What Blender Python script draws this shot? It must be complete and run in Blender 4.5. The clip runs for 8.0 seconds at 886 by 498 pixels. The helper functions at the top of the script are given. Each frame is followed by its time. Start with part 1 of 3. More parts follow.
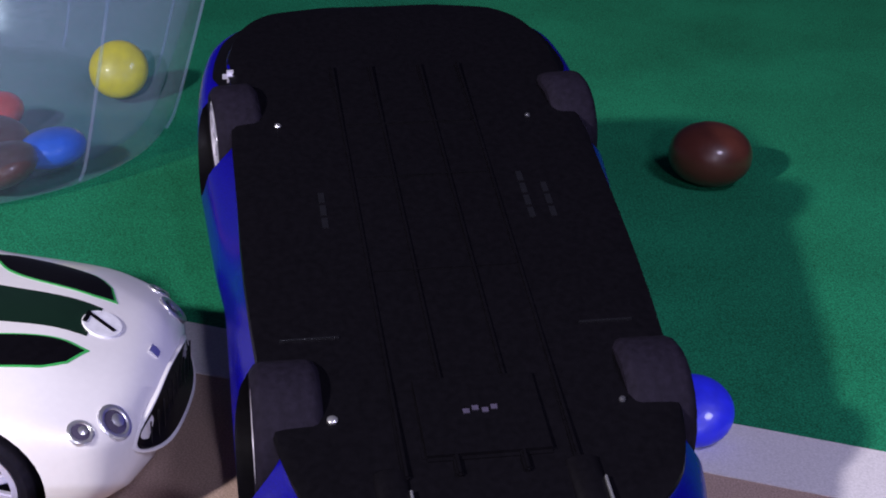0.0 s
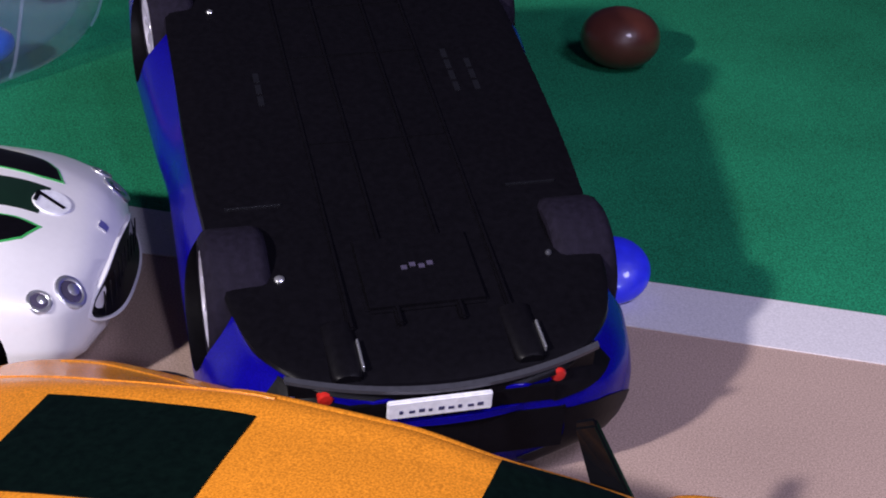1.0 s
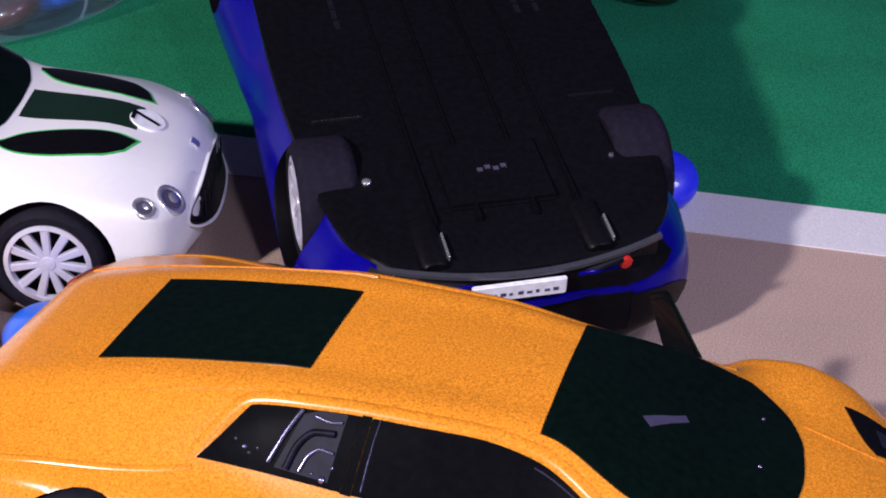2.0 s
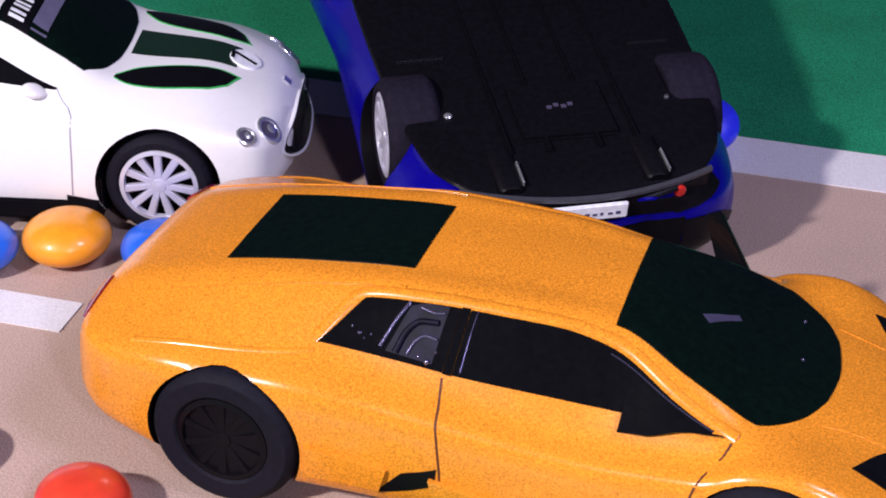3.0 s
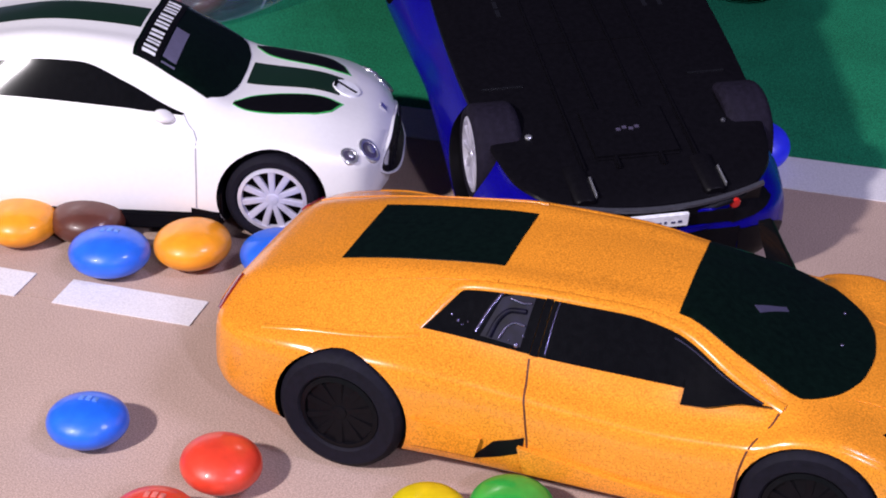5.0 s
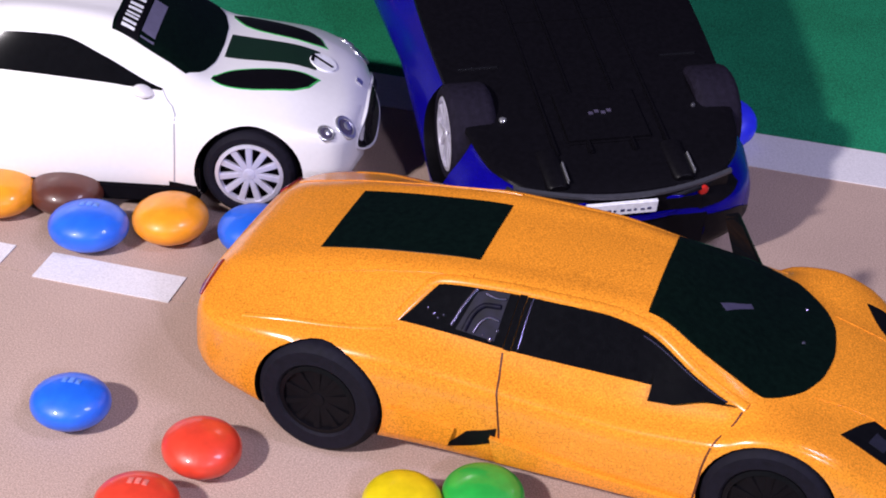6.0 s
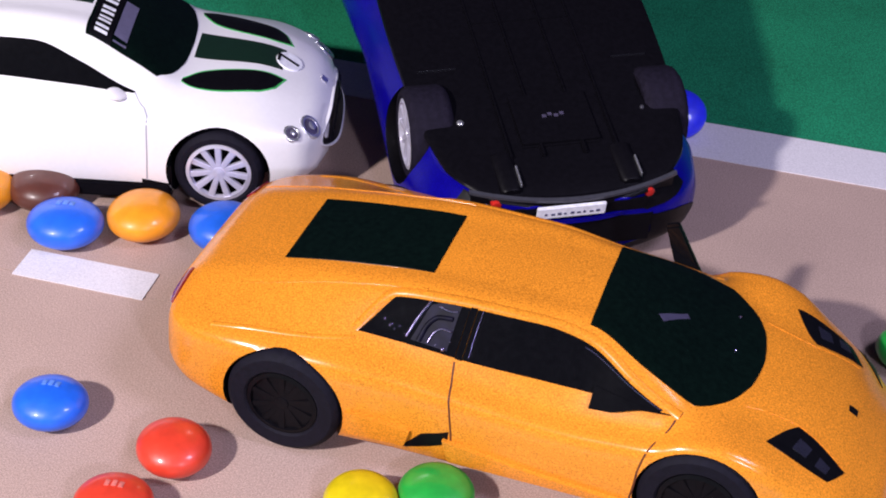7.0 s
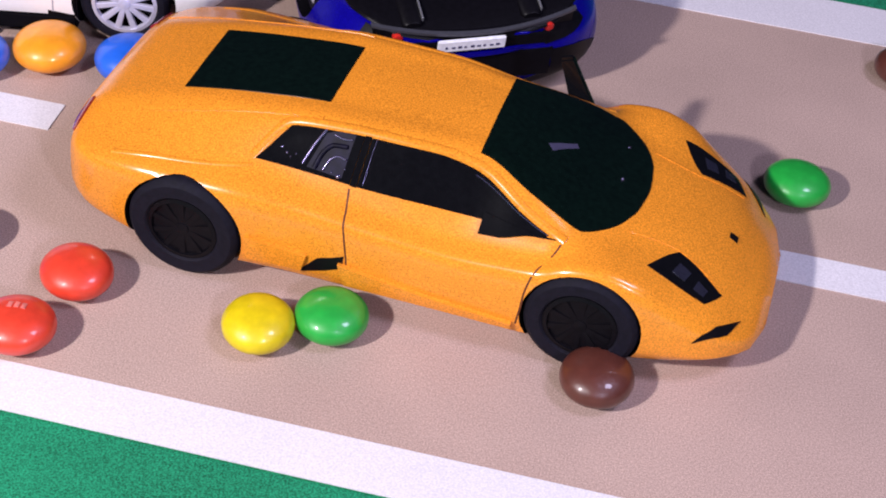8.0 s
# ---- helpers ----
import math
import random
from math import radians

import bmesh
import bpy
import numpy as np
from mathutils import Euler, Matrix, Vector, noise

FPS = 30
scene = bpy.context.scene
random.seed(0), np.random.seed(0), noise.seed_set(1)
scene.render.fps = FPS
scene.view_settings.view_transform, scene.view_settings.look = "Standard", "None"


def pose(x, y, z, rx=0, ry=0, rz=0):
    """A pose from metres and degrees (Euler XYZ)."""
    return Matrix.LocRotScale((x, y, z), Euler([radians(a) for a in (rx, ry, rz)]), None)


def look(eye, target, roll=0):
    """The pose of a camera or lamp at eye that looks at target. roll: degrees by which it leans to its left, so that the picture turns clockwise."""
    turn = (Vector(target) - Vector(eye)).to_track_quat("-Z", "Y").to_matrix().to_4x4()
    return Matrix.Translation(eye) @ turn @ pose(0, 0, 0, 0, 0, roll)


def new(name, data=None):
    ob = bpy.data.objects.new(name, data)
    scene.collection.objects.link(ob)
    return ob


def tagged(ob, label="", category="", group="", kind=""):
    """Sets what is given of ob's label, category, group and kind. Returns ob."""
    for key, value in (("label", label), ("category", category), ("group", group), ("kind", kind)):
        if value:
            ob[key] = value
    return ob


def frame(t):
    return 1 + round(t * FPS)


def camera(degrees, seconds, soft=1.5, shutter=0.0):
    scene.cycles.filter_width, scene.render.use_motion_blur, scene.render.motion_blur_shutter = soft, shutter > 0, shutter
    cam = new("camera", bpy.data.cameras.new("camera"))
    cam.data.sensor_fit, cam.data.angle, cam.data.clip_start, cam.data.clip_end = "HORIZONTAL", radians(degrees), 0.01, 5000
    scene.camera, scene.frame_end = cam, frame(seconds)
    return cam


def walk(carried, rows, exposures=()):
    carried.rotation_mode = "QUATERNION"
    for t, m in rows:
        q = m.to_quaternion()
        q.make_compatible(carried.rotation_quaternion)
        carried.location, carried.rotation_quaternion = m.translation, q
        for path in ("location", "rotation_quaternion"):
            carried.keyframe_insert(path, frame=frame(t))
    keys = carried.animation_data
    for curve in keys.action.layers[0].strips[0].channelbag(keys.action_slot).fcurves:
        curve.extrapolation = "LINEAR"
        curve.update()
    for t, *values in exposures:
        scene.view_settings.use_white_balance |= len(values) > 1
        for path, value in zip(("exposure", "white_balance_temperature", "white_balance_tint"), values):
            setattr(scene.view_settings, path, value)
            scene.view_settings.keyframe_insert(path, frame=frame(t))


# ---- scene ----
cam = camera(32.0, 8.0, soft=1.9)
PATH = [
    (0, (0.04343, -0.11232, 0.13491), (-0.01886, 0.05798, 0.05053), 2.74),
    (0.1, (0.04363, -0.11400, 0.13475), (-0.01434, 0.05689, 0.04867), 2.78),
    (0.2, (0.04383, -0.11568, 0.13458), (-0.01177, 0.05501, 0.04665), 2.81),
    (0.3, (0.04402, -0.11736, 0.13442), (-0.00991, 0.05243, 0.04376), 2.85),
    (0.4, (0.04422, -0.11904, 0.13425), (-0.00816, 0.05000, 0.04124), 2.88),
    (0.5, (0.04442, -0.12072, 0.13409), (-0.00761, 0.04842, 0.04090), 2.92),
    (0.6, (0.04462, -0.12233, 0.13420), (-0.00673, 0.04693, 0.04087), 2.88),
    (0.7, (0.04481, -0.12394, 0.13431), (-0.00583, 0.04543, 0.04079), 2.84),
    (0.8, (0.04501, -0.12555, 0.13442), (-0.00525, 0.04396, 0.04095), 2.79),
    (0.9, (0.04520, -0.12716, 0.13453), (-0.00434, 0.04239, 0.04075), 2.75),
    (1, (0.04540, -0.12877, 0.13464), (-0.00375, 0.04092, 0.04090), 2.71),
    (1.1, (0.04543, -0.13093, 0.13428), (-0.00338, 0.03881, 0.04046), 2.60),
    (1.2, (0.04545, -0.13309, 0.13392), (-0.00347, 0.03538, 0.03790), 2.49),
    (1.3, (0.04548, -0.13525, 0.13357), (-0.00281, 0.03395, 0.03850), 2.38),
    (1.4, (0.04550, -0.13741, 0.13321), (-0.00332, 0.03036, 0.03592), 2.27),
    (1.5, (0.04553, -0.13957, 0.13285), (-0.00294, 0.02884, 0.03648), 2.16),
    (1.6, (0.04487, -0.14230, 0.13320), (-0.00319, 0.02561, 0.03576), 2.05),
    (1.7, (0.04421, -0.14503, 0.13355), (-0.00334, 0.02320, 0.03642), 1.93),
    (1.8, (0.04355, -0.14777, 0.13389), (-0.00500, 0.02022, 0.03684), 1.82),
    (1.9, (0.04289, -0.15050, 0.13424), (-0.00672, 0.01694, 0.03678), 1.70),
    (2, (0.04223, -0.15323, 0.13459), (-0.00724, 0.01434, 0.03728), 1.59),
    (2.1, (0.04118, -0.15713, 0.13537), (-0.01037, 0.00963, 0.03773), 1.34),
    (2.2, (0.04012, -0.16102, 0.13614), (-0.01142, 0.00588, 0.03873), 1.09),
    (2.5, (0.04010, -0.17100, 0.13840), (-0.01138, -0.00474, 0.03988), 1.61),
    (2.8, (0.04000, -0.17890, 0.14060), (-0.01050, -0.01324, 0.04058), 2.14),
    (3, (0.04000, -0.18380, 0.14200), (-0.00976, -0.01844, 0.04110), 2.49),
    (3.3, (0.04002, -0.19162, 0.14414), (-0.00913, -0.02650, 0.04256), 3.01),
    (3.4, (0.04027, -0.19437, 0.14464), (-0.00825, -0.02898, 0.04321), 2.67),
    (3.5, (0.04052, -0.19712, 0.14514), (-0.00737, -0.03109, 0.04445), 2.32),
    (3.6, (0.04160, -0.19893, 0.14500), (-0.00647, -0.03268, 0.04479), 2.14),
    (3.7, (0.04267, -0.20074, 0.14486), (-0.00724, -0.03521, 0.04438), 1.96),
    (3.8, (0.04375, -0.20255, 0.14471), (-0.00648, -0.03669, 0.04493), 1.77),
    (3.9, (0.04482, -0.20436, 0.14457), (-0.00798, -0.04043, 0.04292), 1.59),
    (4, (0.04590, -0.20617, 0.14443), (-0.00783, -0.04195, 0.04371), 1.41),
    (4.1, (0.04643, -0.20840, 0.14619), (-0.01036, -0.04494, 0.04592), 1.39),
    (4.2, (0.04696, -0.21062, 0.14795), (-0.00988, -0.04692, 0.04812), 1.38),
    (4.3, (0.04748, -0.21285, 0.14970), (-0.00949, -0.04888, 0.05038), 1.36),
    (4.4, (0.04801, -0.21507, 0.15146), (-0.00904, -0.05082, 0.05265), 1.35),
    (4.5, (0.04854, -0.21730, 0.15322), (-0.00858, -0.05295, 0.05460), 1.33),
    (4.6, (0.04803, -0.21716, 0.15387), (-0.00955, -0.05277, 0.05558), 1.09),
    (4.7, (0.04752, -0.21701, 0.15451), (-0.01015, -0.05230, 0.05681), 0.84),
    (5, (0.04530, -0.21640, 0.15500), (-0.01230, -0.05156, 0.05746), 1.29),
    (5.5, (0.04250, -0.21550, 0.15750), (-0.01374, -0.05028, 0.05982), 2.03),
    (5.8, (0.04172, -0.21538, 0.16181), (-0.01223, -0.04963, 0.06374), 2.48),
    (5.9, (0.04167, -0.21595, 0.16578), (-0.00947, -0.05337, 0.06126), 2.85),
    (6, (0.04163, -0.21652, 0.16975), (-0.00866, -0.05529, 0.06262), 3.22),
    (6.1, (0.04192, -0.21678, 0.17287), (-0.00813, -0.05618, 0.06477), 3.24),
    (6.2, (0.04221, -0.21704, 0.17599), (-0.00788, -0.05690, 0.06726), 3.27),
    (6.3, (0.04249, -0.21731, 0.17911), (-0.00660, -0.05915, 0.06706), 3.29),
    (6.4, (0.04278, -0.21757, 0.18223), (-0.00586, -0.06036, 0.06863), 3.32),
    (6.5, (0.04307, -0.21783, 0.18535), (-0.00474, -0.06170, 0.06985), 3.34),
    (6.6, (0.04361, -0.21814, 0.18698), (-0.00411, -0.06061, 0.07338), 3.45),
    (6.7, (0.04414, -0.21845, 0.18862), (-0.00383, -0.06141, 0.07444), 3.56),
    (6.8, (0.04468, -0.21876, 0.19025), (-0.00212, -0.06149, 0.07591), 3.68),
    (6.9, (0.04521, -0.21907, 0.19189), (-0.00062, -0.06169, 0.07730), 3.79),
    (7, (0.04575, -0.21938, 0.19352), (0.00045, -0.06314, 0.07717), 3.90),
    (7.1, (0.04716, -0.21959, 0.19410), (0.00247, -0.06462, 0.07590), 4.07),
    (7.2, (0.04857, -0.21980, 0.19468), (0.00558, -0.06620, 0.07413), 4.24),
    (7.3, (0.04998, -0.22000, 0.19527), (0.00673, -0.06694, 0.07413), 4.42),
    (7.4, (0.05139, -0.22021, 0.19585), (0.00992, -0.06787, 0.07316), 4.59),
    (7.5, (0.05280, -0.22042, 0.19643), (0.01216, -0.06921, 0.07200), 4.76),
    (7.6, (0.05354, -0.22127, 0.19629), (0.01453, -0.07097, 0.07031), 5.04),
    (7.7, (0.05429, -0.22213, 0.19615), (0.01679, -0.07272, 0.06868), 5.32),
    (7.8, (0.05503, -0.22298, 0.19600), (0.02052, -0.07486, 0.06622), 5.61),
    (7.9, (0.05578, -0.22384, 0.19586), (0.02215, -0.07640, 0.06503), 5.89),
    (8, (0.05652, -0.22469, 0.19572), (0.02274, -0.07739, 0.06471), 6.17),
]
walk(cam, [(t, look(eye, target, roll)) for t, eye, target, roll in PATH])

# ---- light: three room lamps and the dim bluish fill of the room ----
world = bpy.data.worlds.new("room")
world.use_nodes = True
scene.world = world
world.node_tree.nodes["Background"].inputs["Color"].default_value = (0.36, 0.38, 0.92, 1)
world.node_tree.nodes["Background"].inputs["Strength"].default_value = 0.032


def lamp(name, place, watts, radius, colour):
    data = bpy.data.lights.new(name, "POINT")
    data.energy, data.shadow_soft_size, data.color = watts, radius, colour
    ob = new(name, data)
    ob.location = place
    return ob


lamp("table_lamp", (-0.23, -0.39, 0.34), 16.2, 0.014, (1.0, 0.93, 0.98))
lamp("second_table_lamp", (0.26, -0.36, 0.29), 3.4, 0.016, (0.92, 0.90, 1.24))
lamp("overhead_lamp", (0.26, -0.05, 0.42), 3.3, 0.060, (0.92, 0.87, 1.32))
scene.view_settings.exposure = 0.0

# ---- materials ----
CM = 0.01


def mat(name, colour, rough=0.5, metal=0.0, coat=0.0, vary=0.12, grain=900.0, bump=0.0, spec=0.5, alt=None, blot=25.0):
    """A surface with fine grain and broader blotches at real-world size."""
    m = bpy.data.materials.new(name)
    m.use_nodes = True
    nt = m.node_tree
    b = nt.nodes["Principled BSDF"]
    co = nt.nodes.new("ShaderNodeTexCoord")
    fine = nt.nodes.new("ShaderNodeTexNoise")
    fine.inputs["Scale"].default_value, fine.inputs["Detail"].default_value = grain, 2
    wide = nt.nodes.new("ShaderNodeTexNoise")
    wide.inputs["Scale"].default_value, wide.inputs["Detail"].default_value = blot, 3
    for n in (fine, wide):
        nt.links.new(co.outputs["Object"], n.inputs["Vector"])
    add = nt.nodes.new("ShaderNodeMath")
    add.operation = "MULTIPLY_ADD"
    nt.links.new(wide.outputs["Fac"], add.inputs[0])
    add.inputs[1].default_value = 0.3
    nt.links.new(fine.outputs["Fac"], add.inputs[2])
    ramp = nt.nodes.new("ShaderNodeMapRange")
    ramp.inputs["From Min"].default_value, ramp.inputs["From Max"].default_value = 0.40, 0.90
    nt.links.new(add.outputs[0], ramp.inputs["Value"])
    mix = nt.nodes.new("ShaderNodeMix")
    mix.data_type = "RGBA"
    low = [c * (1 - vary) for c in colour]
    high = [min(1, c * (1 + vary)) for c in (alt or colour)]
    mix.inputs["A"].default_value, mix.inputs["B"].default_value = (*low, 1), (*high, 1)
    nt.links.new(ramp.outputs[0], mix.inputs["Factor"])
    nt.links.new(mix.outputs["Result"], b.inputs["Base Color"])
    b.inputs["Roughness"].default_value, b.inputs["Metallic"].default_value = rough, metal
    b.inputs["Coat Weight"].default_value, b.inputs["Coat Roughness"].default_value = coat, 0.04
    b.inputs["Specular IOR Level"].default_value = spec
    if bump:
        bp = nt.nodes.new("ShaderNodeBump")
        bp.inputs["Strength"].default_value, bp.inputs["Distance"].default_value = bump, 0.0003
        nt.links.new(fine.outputs["Fac"], bp.inputs["Height"])
        nt.links.new(bp.outputs["Normal"], b.inputs["Normal"])
    return m


GREEN = mat("green_paper", (0.012, 0.205, 0.096), 0.85, vary=0.70, grain=2900, bump=0.2, spec=0.2)
CARD = mat("tan_card", (0.43, 0.308, 0.258), 0.85, vary=0.38, grain=3400, bump=0.03, spec=0.2)
WHITE_PAPER = mat("white_paper", (0.68, 0.65, 0.68), 0.8, vary=0.14, grain=2500, bump=0.2, spec=0.2)
ORANGE = mat("orange_paint", (0.735, 0.250, 0.020), 0.24, coat=0.15, vary=0.38, grain=3300, spec=0.5)
WHITE = mat("white_paint", (0.79, 0.77, 0.78), 0.35, coat=0.5, vary=0.02)
BLUE = mat("blue_paint", (0.004, 0.002, 0.22), 0.22, coat=0.0, vary=0.25, grain=3500, spec=0.12)
BLACK = mat("black_plastic", (0.0038, 0.0034, 0.0050), 0.42, vary=0.22, bump=0.1, spec=0.11)
GLOSS = mat("black_gloss", (0.004, 0.004, 0.005), 0.08, vary=0.2, spec=0.5)
RUBBER = mat("rubber", (0.0055, 0.0046, 0.0105), 0.75, vary=0.3, bump=0.4, spec=0.18)
RUBBER_GREY = mat("dusty_rubber", (0.010, 0.008, 0.016), 0.8, vary=0.3, bump=0.4, spec=0.1)
SILVER = mat("silver", (0.72, 0.72, 0.76), 0.3, metal=0.85, vary=0.08)
RED_LENS = mat("red_lens", (0.50, 0.02, 0.015), 0.12, coat=0.6)
# black glass with the green paper's reflection put into its colour
GLASS_REFLECT = mat("glass_green_reflection", (0.0018, 0.0056, 0.0040), 0.07, vary=0.3, spec=0.5)
DARK_RED = mat("dark_red_lens", (0.22, 0.008, 0.016), 0.12, coat=0.5)
DARK_GREEN = mat("dark_green_print", (0.006, 0.022, 0.012), 0.35, coat=0.4)
LIME = mat("lime_print", (0.05, 0.42, 0.10), 0.4)
GREY_PRINT = mat("grey_print", (0.30, 0.30, 0.36), 0.4)
WHITE_PRINT = mat("white_print", (0.80, 0.80, 0.85), 0.4)
SMOKE = mat("smoked_glass", (0.07, 0.06, 0.10), 0.08, coat=0.8)
DIM_LILAC = mat("dim_lilac", (0.055, 0.050, 0.095), 0.3)
PALE_PRINT = {"blue": mat("pale_blue_print", (0.10, 0.24, 0.68), 0.5, vary=0.4), "red": mat("pale_red_print", (0.66, 0.17, 0.14), 0.5, vary=0.4)}
RIM = mat("bright_rim", (0.62, 0.60, 0.72), 0.35, metal=0.35, vary=0.06)
ENGINE = mat("violet_metal", (0.007, 0.006, 0.018), 0.5, vary=0.6, grain=500, spec=0.12)
CHROME = mat("lilac_chrome", (0.26, 0.23, 0.40), 0.18, metal=0.9, vary=0.1)
LILAC = mat("lilac_grey", (0.13, 0.12, 0.20), 0.35)
DARK_METAL = mat("dark_metal", (0.016, 0.016, 0.028), 0.25)
SEAM = mat("dark_seam", (0.10, 0.02, 0.002), 0.7)
SEAM_BLUE = mat("blue_print", (0.05, 0.05, 0.12), 0.5)
BLACK_GLEAM = mat("satin_black", (0.009, 0.009, 0.012), 0.25)
GUNMETAL = mat("gunmetal", (0.09, 0.09, 0.11), 0.35, metal=0.5)


def candy_mat(name, colour):
    return mat(name, colour, 0.42, coat=0.45, vary=0.12, grain=420, blot=120, bump=0.35)


CANDY = {
    "blue": candy_mat("blue_sugar", (0.012, 0.125, 0.72)),
    "red": candy_mat("red_sugar", (0.66, 0.045, 0.02)),
    "orange": candy_mat("orange_sugar", (0.80, 0.285, 0.010)),
    "yellow": candy_mat("yellow_sugar", (0.64, 0.50, 0.004)),
    "green": candy_mat("green_sugar", (0.012, 0.32, 0.04)),
    "deep_blue": candy_mat("deep_blue_sugar", (0.026, 0.036, 0.92)),
    "brown": candy_mat("brown_sugar", (0.085, 0.022, 0.014)),
}
CLEAR = bpy.data.materials.new("clear_plastic")
CLEAR.use_nodes = True
_n, _l = CLEAR.node_tree.nodes, CLEAR.node_tree.links
_b = _n["Principled BSDF"]
_b.inputs["Base Color"].default_value, _b.inputs["Roughness"].default_value = (0.74, 0.76, 1.0, 1), 0.2
_clear, _mix, _cloud, _amount = (_n.new("ShaderNode" + k) for k in ("BsdfTransparent", "MixShader", "TexNoise", "MapRange"))
_clear.inputs["Color"].default_value = (0.86, 0.93, 0.98, 1)
_cloud.inputs["Scale"].default_value = 60
_amount.inputs["To Min"].default_value, _amount.inputs["To Max"].default_value = 0.06, 0.15
_l.new(_cloud.outputs["Fac"], _amount.inputs["Value"])
_l.new(_amount.outputs[0], _mix.inputs["Fac"])
_l.new(_clear.outputs[0], _mix.inputs[1])
_l.new(_b.outputs[0], _mix.inputs[2])
_l.new(_mix.outputs[0], _n["Material Output"].inputs["Surface"])


# ---- building helpers (lengths in centimetres, stored in metres) ----
def part(name, bm, material, parent=None, label="", smooth=True):
    me = bpy.data.meshes.new(name)
    for v in bm.verts:
        v.co *= CM
    bmesh.ops.recalc_face_normals(bm, faces=bm.faces)
    bm.to_mesh(me)
    bm.free()
    for m in material if isinstance(material, (list, tuple)) else [material]:
        me.materials.append(m)
    if smooth:
        me.polygons.foreach_set("use_smooth", [True] * len(me.polygons))
        me.set_sharp_from_angle(angle=radians(38))
    ob = new(name, me)
    if parent is not None:
        ob.parent = parent
    if label:
        ob["label"] = label
    return ob


def thing(name, label, category, place=None, group=""):
    ob = new(name)
    ob.empty_display_size = 0.01
    tagged(ob, label, category, group)
    if place is not None:
        ob.matrix_world = place
    return ob


def lathe(profile, steps=40, axis="z", caps=True):
    """A body of revolution: profile of (radius, height). Without caps the profile closes on itself."""
    bm = bmesh.new()
    rings = []
    for r, h in profile:
        ring = []
        for k in range(steps):
            a = 2 * math.pi * k / steps
            c, s = r * math.cos(a), r * math.sin(a)
            ring.append(bm.verts.new((c, s, h) if axis == "z" else (c, h, s)))
        rings.append(ring)
    for a, b in zip(rings, rings[1:] if caps else rings[1:] + rings[:1]):
        for k in range(steps):
            bm.faces.new((a[k], a[(k + 1) % steps], b[(k + 1) % steps], b[k]))
    if caps:
        for end in (rings[0], rings[-1]):
            bm.faces.new(end)
    return bm


def box(x0, x1, y0, y1, z0, z1, bevel=0.0):
    bm = bmesh.new()
    bmesh.ops.create_cube(bm, size=1)
    for v in bm.verts:
        v.co = ((x0 + x1) / 2 + v.co.x * (x1 - x0), (y0 + y1) / 2 + v.co.y * (y1 - y0), (z0 + z1) / 2 + v.co.z * (z1 - z0))
    if bevel:
        bmesh.ops.bevel(bm, geom=list(bm.edges), offset=bevel, segments=2, affect="EDGES")
    return bm


def pchip(xs, ys, x):
    """Smooth interpolation that does not overshoot."""
    xs, ys = np.asarray(xs, float), np.asarray(ys, float)
    h, d = np.diff(xs), np.diff(ys) / np.diff(xs)
    m = np.empty_like(ys)
    m[0], m[-1] = d[0], d[-1]
    for i in range(1, len(ys) - 1):
        if d[i - 1] * d[i] <= 0:
            m[i] = 0
        else:
            w1, w2 = 2 * h[i] + h[i - 1], h[i] + 2 * h[i - 1]
            m[i] = (w1 + w2) / (w1 / d[i - 1] + w2 / d[i])
    x = min(max(x, xs[0]), xs[-1])
    i = min(max(int(np.searchsorted(xs, x)) - 1, 0), len(h) - 1)
    t = (x - xs[i]) / h[i]
    return ((1 + 2 * t) * (1 - t) ** 2 * ys[i] + t * (1 - t) ** 2 * h[i] * m[i] + t * t * (3 - 2 * t) * ys[i + 1] + t * t * (t - 1) * h[i] * m[i + 1])


def smooth(points, n=28):
    """A soft line through the points."""
    k = list(range(len(points)))
    at = [i * (len(points) - 1) / (n - 1) for i in range(n)]
    return [tuple(pchip(k, [p[j] for p in points], t) for j in (0, 1)) for t in at]


